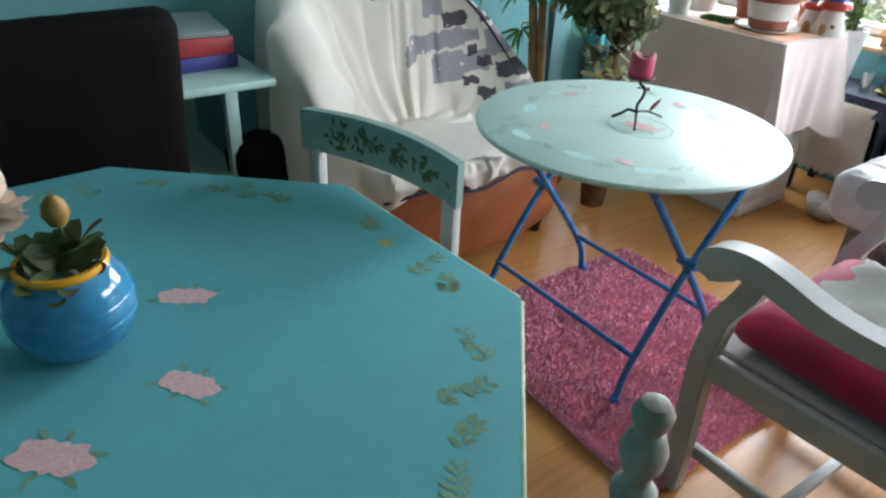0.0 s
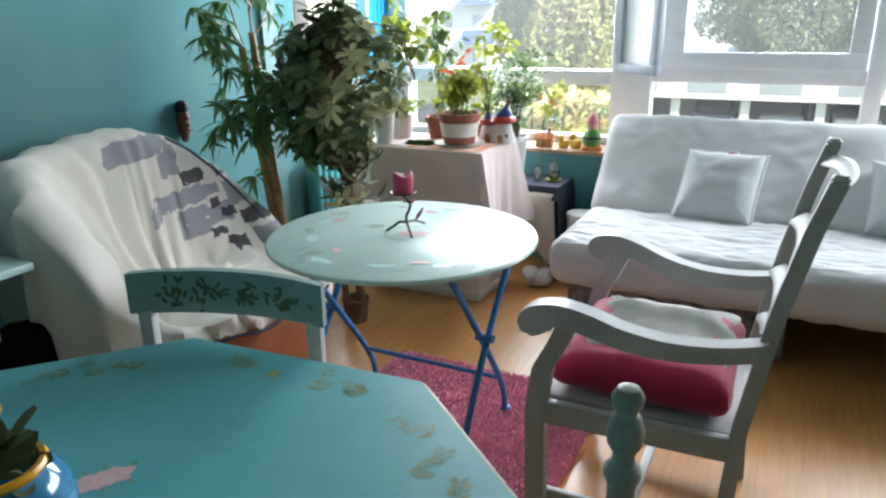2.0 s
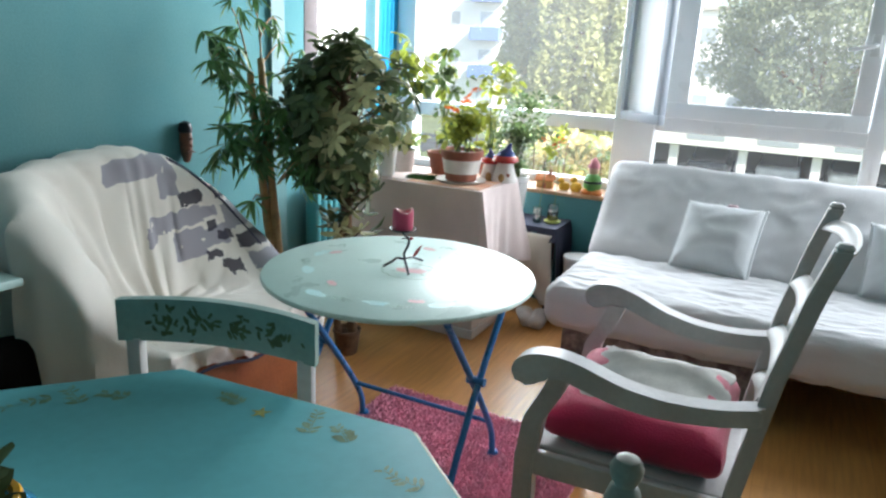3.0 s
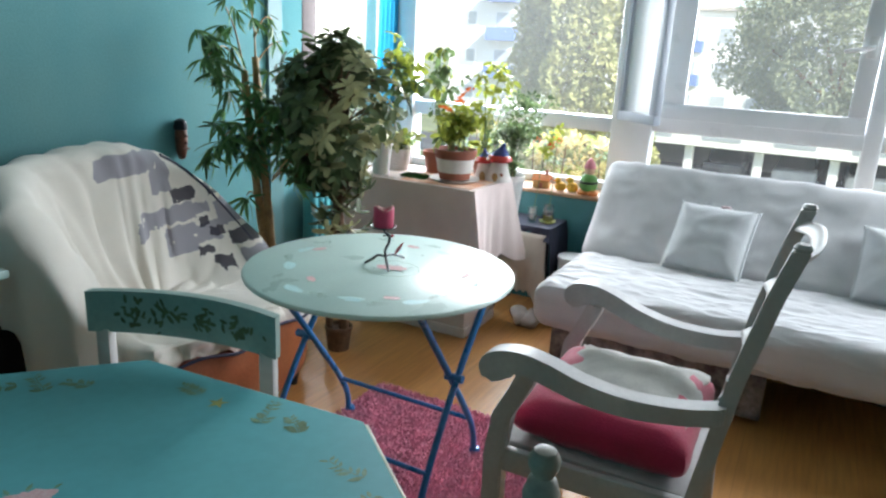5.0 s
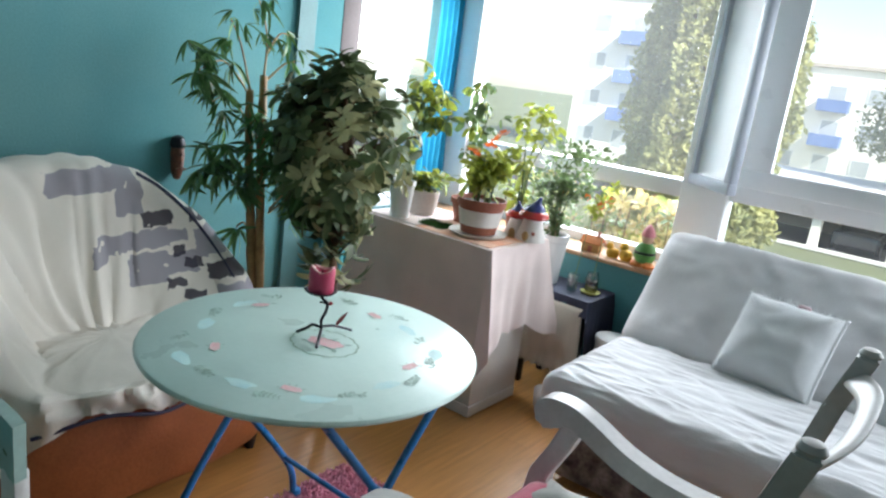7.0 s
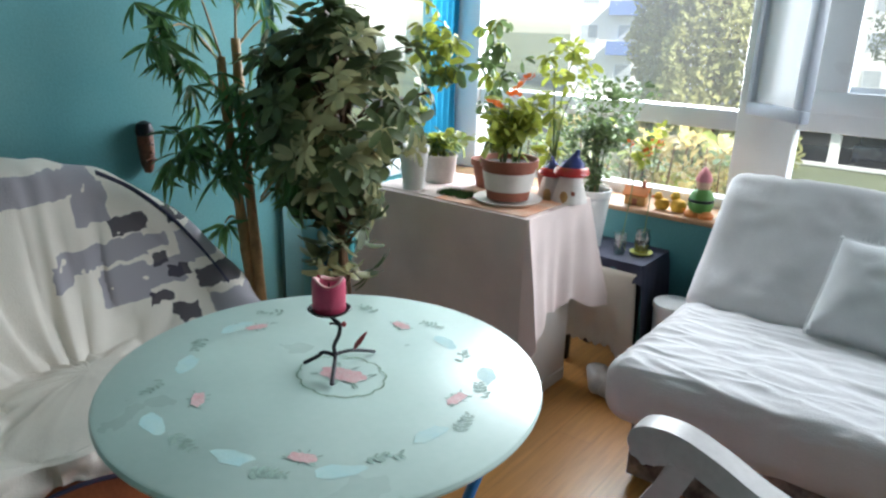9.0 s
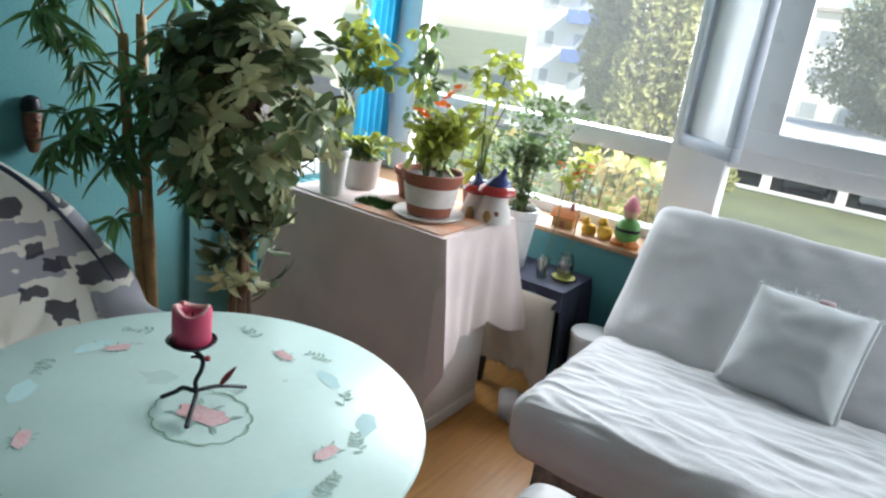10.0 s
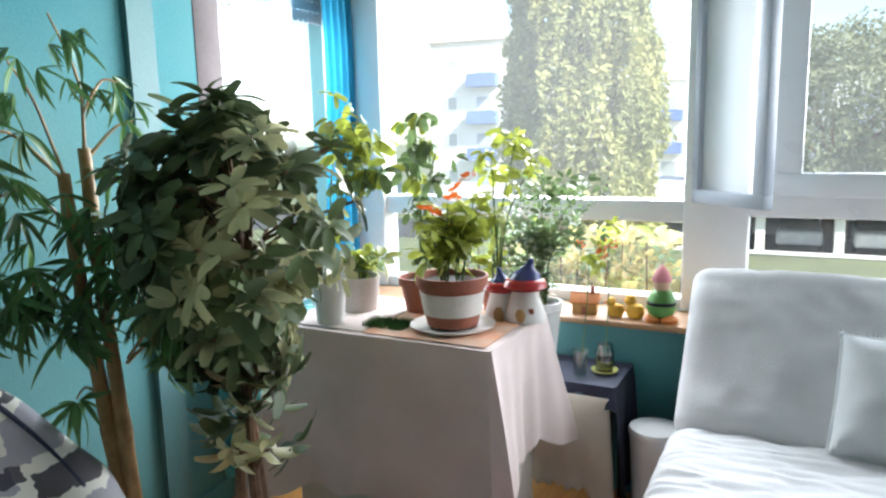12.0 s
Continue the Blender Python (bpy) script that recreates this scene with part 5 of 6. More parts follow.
def foliage_tree():
    rnd = random.Random(11)
    t = thing("artificial_tree", (-0.76, 0.75, 0), 0, "tall artificial tree in a pot, dark rosettes and others paled as if daylit", "plant")
    part("pot", lathe([(0, 0), (0.05, 0), (0.062, 0.10), (0.066, 0.105), (0.066, 0.12), (0.058, 0.12), (0.056, 0.10), (0, 0.10)], 28), M_TRUNK, t)
    for dx, w in ((0.0, 0.0), (0.03, 1.7), (-0.03, 3.3)):
        pts = [(dx + 0.02 * math.sin(4 * z + w), 0.02 * math.cos(3 * z + w), z) for z in [0.10 + 0.115 * i for i in range(11)]]
        part("trunk", tube(smooth_path(pts, 3), [0.018 - 0.009 * i / 30 for i in range(31)], 8), M_TRUNK, t)
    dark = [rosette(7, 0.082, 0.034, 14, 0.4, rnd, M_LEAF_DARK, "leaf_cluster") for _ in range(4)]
    pale = [rosette(7, 0.078, 0.033, 16, 0.35, rnd, M_LEAF_DAYLIT, "leaf_cluster_daylit") for _ in range(3)]
    n = 0
    while n < 257:
        if n < 244:
            d = Vector((rnd.gauss(0, 1), rnd.gauss(0, 1), rnd.gauss(0, 1))).normalized() * rnd.uniform(0.45, 1.04)
            k = 0.62 + 0.38 * min(1.0, (d.z + 1.0) / 0.9)
            p = Vector((-0.01 + 0.30 * d.x * k + 0.07 * noise.noise(d * 2.3), 0.25 * d.y * k, 1.10 + 0.35 * d.z))
            if noise.noise(p * 6) < -0.10 or noise.noise(p * 11 + Vector((3, 1, 7))) < -0.3:
                continue
        else:
            a, r = rnd.uniform(0, 6.28), rnd.uniform(0.04, 0.12)
            p = Vector((0.05 + r * math.cos(a), -0.02 + r * math.sin(a), rnd.uniform(0.58, 0.82)))
        out = Vector((p.x, p.y, (p.z - 1.0) * 0.7 + 0.1)).normalized()
        q = out.to_track_quat("Z", "Y").to_matrix().to_4x4()
        # mostly rosettes towards +x take the paler leaf, imitating daylight on that side
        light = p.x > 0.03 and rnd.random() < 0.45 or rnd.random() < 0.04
        s = rnd.uniform(0.7, 1.15)
        put("leafy_sprig", rnd.choice(pale if light else dark), t, Matrix.Translation(p) @ q @ pose(0, 0, 0, rnd.uniform(-40, 40), rnd.uniform(-40, 40), rnd.uniform(0, 360)) @ Matrix.Scale(s, 4), "cream-green leaf rosette paled as if daylit" if light else "")
        n += 1
        if n % 3 == 0 and p.z < 1.4:
            part("twig", tube(smooth_path([(0.0, 0, p.z - 0.12), (p.x * 0.5, p.y * 0.5, p.z - 0.05), tuple(p)], 3), 0.004, 5), M_TRUNK, t)


foliage_tree()


def bamboo():
    rnd = random.Random(4)
    bx, by = -1.075, 0.622
    t = thing("bamboo_plant", (bx, by, 0), 0, "tall artificial bamboo with brown canes and drooping narrow leaves", "plant")
    part("pot", lathe([(0, 0), (0.075, 0), (0.09, 0.15), (0.098, 0.16), (0.096, 0.175), (0.085, 0.175), (0.08, 0.15), (0, 0.15)], 24), M_NAVY, t)
    canes = (((0.05, 0.0, 0.15), (0.02, 0.0, 0.5), (-0.06, 0.03, 1.0), (-0.10, 0.048, 1.33)), ((0.02, -0.02, 0.15), (-0.01, -0.015, 0.5), (-0.085, -0.01, 1.0), (-0.12, 0.0, 1.27)))
    for c in canes:
        pts = smooth_path(c, 8)
        part("cane", tube(pts, [0.021 - 0.006 * i / len(pts) + (0.003 if i % 5 == 0 else 0) for i in range(len(pts))], 10), M_BARK, t)
    thin = [spray(6, 0.13, 0.018, rnd, M_BAMBOO_LEAF, "thin_leaf_spray") for _ in range(3)]
    full = [spray(9, 0.14, 0.021, rnd, M_BAMBOO_LEAF, "leaf_spray") for _ in range(4)]
    # each: the way of a branch from the cane, how many fronds hang at its end and how far they scatter
    branches = ((((-0.10, 0.05, 1.33), (-0.14, 0.08, 1.50), (-0.16, 0.03, 1.66)), 4, 0.035), (((-0.12, 0.07, 1.42), (-0.12, 0.13, 1.50), (-0.12, 0.18, 1.50)), 4, 0.04), (((-0.10, 0.05, 1.30), (-0.10, 0.14, 1.38), (-0.10, 0.20, 1.40)), 3, 0.04),
                (((-0.12, 0.0, 1.27), (-0.11, -0.06, 1.44), (-0.10, -0.12, 1.53)), 5, 0.05), (((-0.12, 0.0, 1.25), (-0.08, -0.15, 1.37), (-0.06, -0.27, 1.33)), 11, 0.05), (((-0.10, 0.0, 1.12), (-0.07, -0.12, 1.24), (-0.05, -0.22, 1.22)), 5, 0.05),
                (((-0.06, 0.0, 0.90), (-0.06, -0.12, 1.02), (-0.06, -0.21, 0.99)), 13, 0.06), (((-0.05, 0.0, 0.70), (-0.06, -0.04, 0.74), (-0.06, -0.07, 0.72)), 2, 0.01),
                (((-0.08, 0.03, 1.02), (-0.07, 0.0, 1.12), (-0.05, -0.02, 1.16)), 15, 0.065), (((-0.05, 0.03, 0.92), (-0.02, 0.10, 1.03), (0.0, 0.15, 1.04)), 16, 0.07), (((-0.03, 0.08, 0.9), (0.04, 0.14, 1.02), (0.09, 0.15, 1.05)), 12, 0.06),
                (((-0.02, 0.05, 0.78), (0.04, 0.16, 0.88), (0.07, 0.22, 0.88)), 18, 0.06), (((0.0, 0.04, 0.8), (0.08, 0.10, 0.92), (0.16, 0.10, 0.90)), 14, 0.055), (((-0.05, 0.02, 0.84), (-0.04, -0.02, 0.94), (-0.02, -0.04, 0.95)), 10, 0.05))
    for k, (c, count, sd) in enumerate(branches):
        pts = smooth_path(c, 6)
        part("branch", tube(pts, [0.005 - 0.003 * i / len(pts) for i in range(len(pts))], 6), M_BARK, t)
        for i in range(count):
            p = pts[rnd.randrange(8, len(pts))] + Vector((rnd.gauss(0, 0.7 * sd), rnd.gauss(0, sd), rnd.gauss(0, sd)))
            put("frond", rnd.choice(thin if k < 4 else full), t, Matrix.Translation(p) @ pose(0, 0, 0, rnd.uniform(-30, 30), rnd.uniform(-30, 30), rnd.uniform(0, 360)) @ Matrix.Scale(rnd.uniform(0.55, 0.8) if k < 4 else rnd.uniform(0.6, 0.95), 4))


bamboo()


def potted(name, at, profile, material_, label, stems, kinds, height, spread, count, seed, size=(0.7, 1.1), top=0.3, band=None, stake=False, clumps=()):
    """A pot with soil, stems and leaf clusters of the given kinds; clumps are (x, y, z, leaves, scatter) in the world."""
    rnd = random.Random(seed)
    t = thing(name, at, 0, label, "plant")
    part("pot", lathe(profile, 30), material_, t)
    rim = max(p[1] for p in profile)
    r = max(p[0] for p in profile)
    part("soil", lathe([(0, rim - 0.018), (r * 0.86, rim - 0.018), (r * 0.86, rim - 0.024), (0, rim - 0.024)], 20), M_SOIL, t)
    if band:
        part("band", lathe(band, 30), M_POTBAND, t, "white paper band round the pot")
    ends = []
    for k in range(stems):
        a, d = rnd.uniform(0, 6.28), rnd.uniform(0.2, 1.0)
        h = height * rnd.uniform(0.6, 1.0)
        pts = smooth_path([(0.3 * r * math.cos(a), 0.3 * r * math.sin(a), rim - 0.02), (0.5 * spread * d * math.cos(a), 0.5 * spread * d * math.sin(a), rim + 0.55 * h), (spread * d * math.cos(a + 0.5), spread * d * math.sin(a + 0.5), rim + h)], 6)
        part("stem", tube(pts, [0.0038 - 0.002 * i / len(pts) for i in range(len(pts))], 6), M_LEAF_MID, t)
        ends.append(pts)
    if stake:
        part("stake", tube([(0, 0, rim - 0.02), (0.004, 0, rim + height * 0.9)], 0.004, 6), M_BARK, t)
    for k in range(count):
        pts = rnd.choice(ends)
        p = pts[min(len(pts) - 1, int(len(pts) * rnd.uniform(top, 1.0)))]
        p = p + Vector((rnd.gauss(0, 0.018), rnd.gauss(0, 0.018), rnd.gauss(0, 0.012)))
        put("leafy_sprig", rnd.choice(kinds), t, Matrix.Translation(p) @ pose(0, 0, 0, rnd.uniform(-50, 50), rnd.uniform(-50, 50), rnd.uniform(0, 360)) @ Matrix.Scale(rnd.uniform(*size), 4))
    for x, y, z, leaves, sd in clumps:
        e = Vector((x - at[0], y - at[1], z - at[2]))
        pts = smooth_path([(0.2 * r * (e.x > 0), 0, rim - 0.02), (0.35 * e.x, 0.35 * e.y, 0.55 * (rim + e.z)), tuple(e)], 6)
        part("stem", tube(pts, [0.004 - 0.002 * i / len(pts) for i in range(len(pts))], 6), M_LEAF_MID, t)
        for k in range(leaves):
            p = e + Vector((rnd.gauss(0, sd), rnd.gauss(0, sd), rnd.gauss(0, 1.2 * sd)))
            put("leafy_sprig", rnd.choice(kinds), t, Matrix.Translation(p) @ pose(0, 0, 0, rnd.uniform(-50, 50), rnd.uniform(-50, 50), rnd.uniform(0, 360)) @ Matrix.Scale(rnd.uniform(*size), 4))
    return t


rk = random.Random(8)
BRIGHT = [rosette(5, 0.055, 0.034, 10, 0.3, rk, M_LEAF_LIGHT, "bright_cluster") for _ in range(3)]
BRIGHT_BIG = [rosette(4, 0.085, 0.045, -15, 0.4, rk, M_LEAF_LIGHT, "bright_cluster") for _ in range(2)]
HERB = [rosette(6, 0.035, 0.018, 20, 0.25, rk, M_LEAF_MID, "herb_cluster") for _ in range(3)]
MID_BIG = [rosette(4, 0.075, 0.04, -10, 0.4, rk, M_LEAF_MID, "mid_cluster") for _ in range(2)]
HANGING = [rosette(4, 0.06, 0.034, -45, 0.3, rk, M_LEAF_MID, "hanging_cluster") for _ in range(2)] + [rosette(4, 0.06, 0.032, -50, 0.3, rk, M_LEAF_LIGHT, "hanging_cluster")]
CT = CZ + 0.0065

pp = [(0, 0), (0.076, 0), (0.098, 0.118), (0.106, 0.118), (0.108, 0.148), (0.100, 0.148), (0.094, 0.125), (0, 0.125)]
begonia = potted("potted_begonia", (-0.475, 1.315, CT + 0.014), pp, M_TERRA, "bright green begonia with orange flowers in a banded terracotta pot", 12, BRIGHT, 0.22, 0.12, 50, 1, band=[(0.0835, 0.035), (0.0855, 0.035), (0.0975, 0.102), (0.0955, 0.102)])
M_ORANGE = material("orange_petal", (0.80, 0.16, 0.03), 0.5, vary=0.1, scale=20, through_light=0.35)
flower_me = rosette(7, 0.024, 0.02, 35, 0.1, rk, M_ORANGE, "flower_head")
for x, y, z in ((0.02, -0.02, 0.37), (-0.07, -0.01, 0.34), (0.05, 0.02, 0.43), (0.0, 0.05, 0.40), (-0.02, -0.06, 0.33)):
    put("flower", flower_me, begonia, pose(x, y, z, rk.uniform(-40, 40), rk.uniform(-40, 40), 0), "orange flower head")
sc = thing("saucer", (-0.475, 1.315, CT), 0, "grey-white saucer under the terracotta pot", "saucer")
part("dish", lathe([(0, 0.004), (0, 0), (0.095, 0), (0.125, 0.012), (0.128, 0.016), (0.122, 0.015), (0.092, 0.006), (0, 0.006)], 36), M_POTBAND, sc)
potted("potted_climber", (-0.66, 1.47, CT), [(0, 0), (0.055, 0), (0.072, 0.09), (0.08, 0.09), (0.081, 0.115), (0.074, 0.115), (0.07, 0.095), (0, 0.095)], M_TERRA, "tall climbing plant with hanging leaves in a terracotta pot", 3, HANGING, 0.30, 0.08, 7, 7, size=(0.6, 1.0),
       clumps=((-0.644, 1.42, 1.39, 8, 0.03), (-0.577, 1.42, 1.29, 9, 0.035), (-0.669, 1.42, 1.26, 7, 0.03), (-0.62, 1.42, 1.12, 5, 0.04)))
potted("white_pot_plant", (-0.855, 1.225, CT), [(0, 0), (0.042, 0), (0.055, 0.145), (0.06, 0.15), (0.06, 0.17), (0.054, 0.17), (0.052, 0.15), (0, 0.15)], M_CERAMIC, "yellow-green plant in a small white ceramic pot", 3, BRIGHT_BIG + HANGING, 0.22, 0.06, 6, 3, size=(0.55, 0.95),
       clumps=((-0.763, 1.2, 1.40, 9, 0.028), (-0.705, 1.2, 1.32, 12, 0.032), (-0.742, 1.2, 1.22, 10, 0.03), (-0.69, 1.2, 1.25, 7, 0.028)))
potted("greige_pot_plant", (-0.865, 1.40, CT), [(0, 0), (0.062, 0), (0.069, 0.10), (0.072, 0.105), (0.071, 0.115), (0.064, 0.115), (0.062, 0.1), (0, 0.1)], M_STONE_POT, "low succulent in a greige pot on the chest", 10, HERB + BRIGHT, 0.07, 0.09, 40, 5)
potted("tall_pot_plant", (-0.378, 1.835, 0.513), [(0, 0), (0.048, 0), (0.068, 0.205), (0.073, 0.21), (0.073, 0.24), (0.066, 0.24), (0.064, 0.21), (0, 0.21)], M_CERAMIC, "bushy grey-green plant on a stake in a tall white pot", 6, HERB, 0.30, 0.10, 46, 6, stake=True, top=0.15,
       clumps=((-0.458, 1.83, 1.02, 14, 0.035), (-0.374, 1.83, 1.12, 18, 0.035), (-0.265, 1.83, 1.12, 14, 0.035), (-0.292, 1.83, 0.99, 20, 0.04), (-0.438, 1.83, 0.87, 16, 0.04), (-0.504, 1.83, 0.94, 10, 0.03), (-0.36, 1.83, 0.97, 18, 0.04)))
potted("trailing_plant", (-0.43, 1.545, CT), [(0, 0), (0.04, 0), (0.052, 0.075), (0.055, 0.09), (0.049, 0.09), (0.047, 0.075), (0, 0.075)], M_TERRA, "lime green leggy plant in a small pot behind the others", 3, BRIGHT_BIG + BRIGHT, 0.3, 0.06, 7, 9, size=(0.55, 0.9),
       clumps=((-0.423, 1.5, 1.28, 5, 0.028), (-0.345, 1.5, 1.31, 5, 0.022), (-0.318, 1.5, 1.21, 6, 0.028), (-0.45, 1.5, 1.17, 4, 0.03)))

turf = thing("moss_mat", (-0.665, 1.26, CT), 0, "small piece of bright green artificial moss on the chest", "moss")
rt = random.Random(2)
vs, fs = [], []
for k in range(900):
    x, y, a = rt.uniform(-0.07, 0.07), rt.uniform(-0.045, 0.045), rt.uniform(0, 6.28)
    o = len(vs)
    dx, dy = 0.002 * math.cos(a), 0.002 * math.sin(a)
    vs += [(x - dx, y - dy, 0), (x + dx, y + dy, 0), (x + rt.uniform(-0.008, 0.008), y + rt.uniform(-0.008, 0.008), rt.uniform(0.012, 0.026))]
    fs.append((o, o + 1, o + 2))
data_part("moss", vs, fs, material("moss_green", (0.05, 0.16, 0.03), 0.8, vary=0.3), turf, smooth=False)["kind"] = "stuff"


def mushroom():
    t = thing("mushroom_ornament", (-0.325, 1.485, CT), 0, "ceramic toadstool house with red and blue caps on the chest", "ornament")
    red = material("red_glaze", (0.45, 0.03, 0.03), 0.25, vary=0.1)
    blue = material("blue_glaze", (0.025, 0.035, 0.16), 0.25, vary=0.1)
    for x, y, k, lean in ((0.015, 0.0, 1.0, 0.022), (-0.065, 0.01, 0.86, -0.012)):
        part("body", lathe([(0, 0), (0.066 * k, 0), (0.062 * k, 0.02), (0.046 * k, 0.07), (0.038 * k, 0.11 * k), (0, 0.112 * k)], 24, (x, y, 0)), M_POTBAND, t, "cream ceramic stalk")
        part("cap", lathe([(0, 0.1 * k), (0.058 * k, 0.098 * k), (0.068 * k, 0.106 * k), (0.062 * k, 0.124 * k), (0.05 * k, 0.132 * k)], 26, (x, y, 0)), red, t, "glossy red cap rim")
        bm = lathe([(0.051, 0.131), (0.042, 0.147), (0.026, 0.158), (0.014, 0.172), (0.008, 0.192), (0, 0.197)], 24)
        for v in bm.verts:
            v.co = Vector((v.co.x * k + x + lean * max(0, v.co.z - 0.14) / 0.055, v.co.y * k + y, v.co.z * (k if k == 1.0 else 0.80)))
        part("cap_top", bm, blue, t, "dark blue pointed cap")
    for x in (-0.05, 0.02):
        part("door", lathe([(0, 0), (0.017, 0.002), (0.017, 0.03), (0.009, 0.044), (0, 0.046)], 12, (x, -0.056, 0), 0.5), M_BARK, t)
    part("window", lathe([(0, 0), (0.009, 0.002), (0.009, 0.016), (0, 0.018)], 12, (0.05, -0.044, 0.03), 0.5), M_TERRA, t)


mushroom()


# ---- window sill ornaments ----
def sill_things():
    h = thing("toy_house", (-0.285, 2.07, 0.663), 8, "small wooden toy house with an orange roof on the sill", "ornament")
    part("wall", box(-0.045, 0.045, -0.03, 0.03, 0, 0.05, 0.002), material("ochre_wood", (0.45, 0.24, 0.07), 0.6, vary=0.15), h)
    bm = bmesh.new()
    for s in (-1, 1):
        add_box(bm, -0.055, 0.055, -0.003, 0.003, 0, 0.055, 0.001, m=pose(0, s * 0.04, 0.044, s * 52, 0, 0))
    part("roof", bm, material("orange_roof", (0.55, 0.17, 0.04), 0.6, vary=0.15), h)
    part("door", box(-0.01, 0.01, -0.032, -0.029, 0, 0.03), M_TERRA, h)
    part("chimney", box(0.02, 0.034, -0.006, 0.008, 0.065, 0.105, 0.001), M_TERRA, h)
    yellow = material("yellow_plush", (0.72, 0.42, 0.05), 0.85, vary=0.15, scale=20, bump=0.4)
    for x, s, r in ((-0.165, 1.0, 20), (-0.095, 1.15, -25)):
        d = thing("toy_duck", (x, 2.06, 0.663), r, "small yellow duck figure on the window sill", "ornament", "ducks on the sill")
        b = part("body", lathe([(0, 0), (0.025 * s, 0.002), (0.034 * s, 0.022 * s), (0.026 * s, 0.042 * s), (0, 0.05 * s)], 16, (0, 0, 0), 0.75), yellow, d)
        part("head", lathe([(0, 0), (0.016 * s, 0.006), (0.019 * s, 0.018 * s), (0.012 * s, 0.032 * s), (0, 0.036 * s)], 14, (-0.018 * s, 0, 0.038 * s)), yellow, d)
        part("beak", tube([(-0.034 * s, 0, 0.054 * s), (-0.048 * s, 0, 0.051 * s)], [0.007 * s, 0.002], 8, 0.5), M_ORANGE, d)
    # garden figure, one plain mesh
    me_mats = [material("figure_green", (0.10, 0.28, 0.06), 0.5), material("figure_pink", (0.62, 0.22, 0.26), 0.5), material("figure_skin", (0.62, 0.40, 0.28), 0.55), material("figure_orange", (0.60, 0.20, 0.05), 0.5), M_BLACK]
    bm = bmesh.new()
    def lump(prof, at, k):
        before = set(bm.faces)
        add_lathe(bm, prof, 18, at)
        for f in bm.faces:
            if f not in before:
                f.material_index = k
    lump([(0, 0), (0.03, 0), (0.034, 0.014), (0.02, 0.028), (0, 0.03)], (-0.025, -0.015, 0), 3)
    lump([(0, 0), (0.03, 0), (0.034, 0.014), (0.02, 0.028), (0, 0.03)], (0.03, -0.015, 0), 3)
    lump([(0, 0.02), (0.04, 0.022), (0.052, 0.05), (0.05, 0.062)], (0, 0, 0), 0)
    lump([(0.051, 0.063), (0.052, 0.066), (0.052, 0.072), (0.05, 0.075)], (0, 0, 0), 4)
    lump([(0.05, 0.076), (0.042, 0.10), (0.02, 0.118), (0, 0.12)], (0, 0, 0), 0)
    lump([(0, 0.112), (0.022, 0.115), (0.03, 0.135), (0.024, 0.155), (0, 0.16)], (0, 0, 0), 2)
    lump([(0.033, 0.148), (0.034, 0.158), (0.022, 0.185), (0.006, 0.205), (0, 0.208)], (0, 0, 0), 1)
    me = bpy.data.meshes.new("figurine")
    bm.to_mesh(me)
    bm.free()
    for m in me_mats:
        me.materials.append(m)
    g = link("figurine", me, None, None)
    g.location = (0.0, 2.05, 0.663)
    tagged(g, "small painted garden figure with pink hat on the sill", "figurine")


sill_things()


def planter():
    """Flower box outside, under the lower panes."""
    rnd = random.Random(21)
    gold = [rosette(6, 0.05, 0.024, 25, 0.2, rnd, material("golden_leaf", (0.48, 0.37, 0.14), 0.5, vary=0.2, per_piece=0.3, through_light=0.4), "golden_cluster") for _ in range(2)]
    for x0, x1, share, nm in ((-1.25, -0.60, 0.2, "green shrubs in a planter outside the window"), (-0.55, 0.02, 0.75, "yellow-leaved shrubs in a planter outside the window")):
        t = thing("flower_box", ((x0 + x1) / 2, 2.52, 0.42), 0, nm, "planter")
        w = (x1 - x0) / 2
        part("trough", box(-w, w, -0.08, 0.08, 0, 0.16, 0.01), M_STONE_POT, t)
        part("soil", box(-w + 0.01, w - 0.01, -0.07, 0.07, 0.155, 0.163), M_SOIL, t)
        for k in range(9):
            x = -w + 2 * w * (k + 0.5) / 9
            part("stem", tube([(x, 0, 0.15), (x + rnd.uniform(-0.03, 0.03), rnd.uniform(-0.03, 0.03), 0.46)], 0.004, 5), M_TRUNK, t)
        for k in range(72):
            put("leafy_sprig", rnd.choice(gold if rnd.random() < share else HERB + BRIGHT), t, pose(rnd.uniform(-w, w), rnd.uniform(-0.09, 0.11), rnd.uniform(0.18, 0.50), rnd.uniform(-50, 50), rnd.uniform(-50, 50), rnd.uniform(0, 360)) @ Matrix.Scale(rnd.uniform(0.8, 1.5), 4))
    l = thing("planter_ledge", (0, 0, 0), 0, "concrete ledge outside the window carrying the planters", "ledge")
    part("slab", box(-1.6, 3.4, 2.37, 2.75, 0.34, 0.42, 0.01), M_POTBAND, l)
    part("bracket", box(-0.65, -0.55, 2.36, 2.7, 0.2, 0.34, 0.01), M_POTBAND, l)


planter()


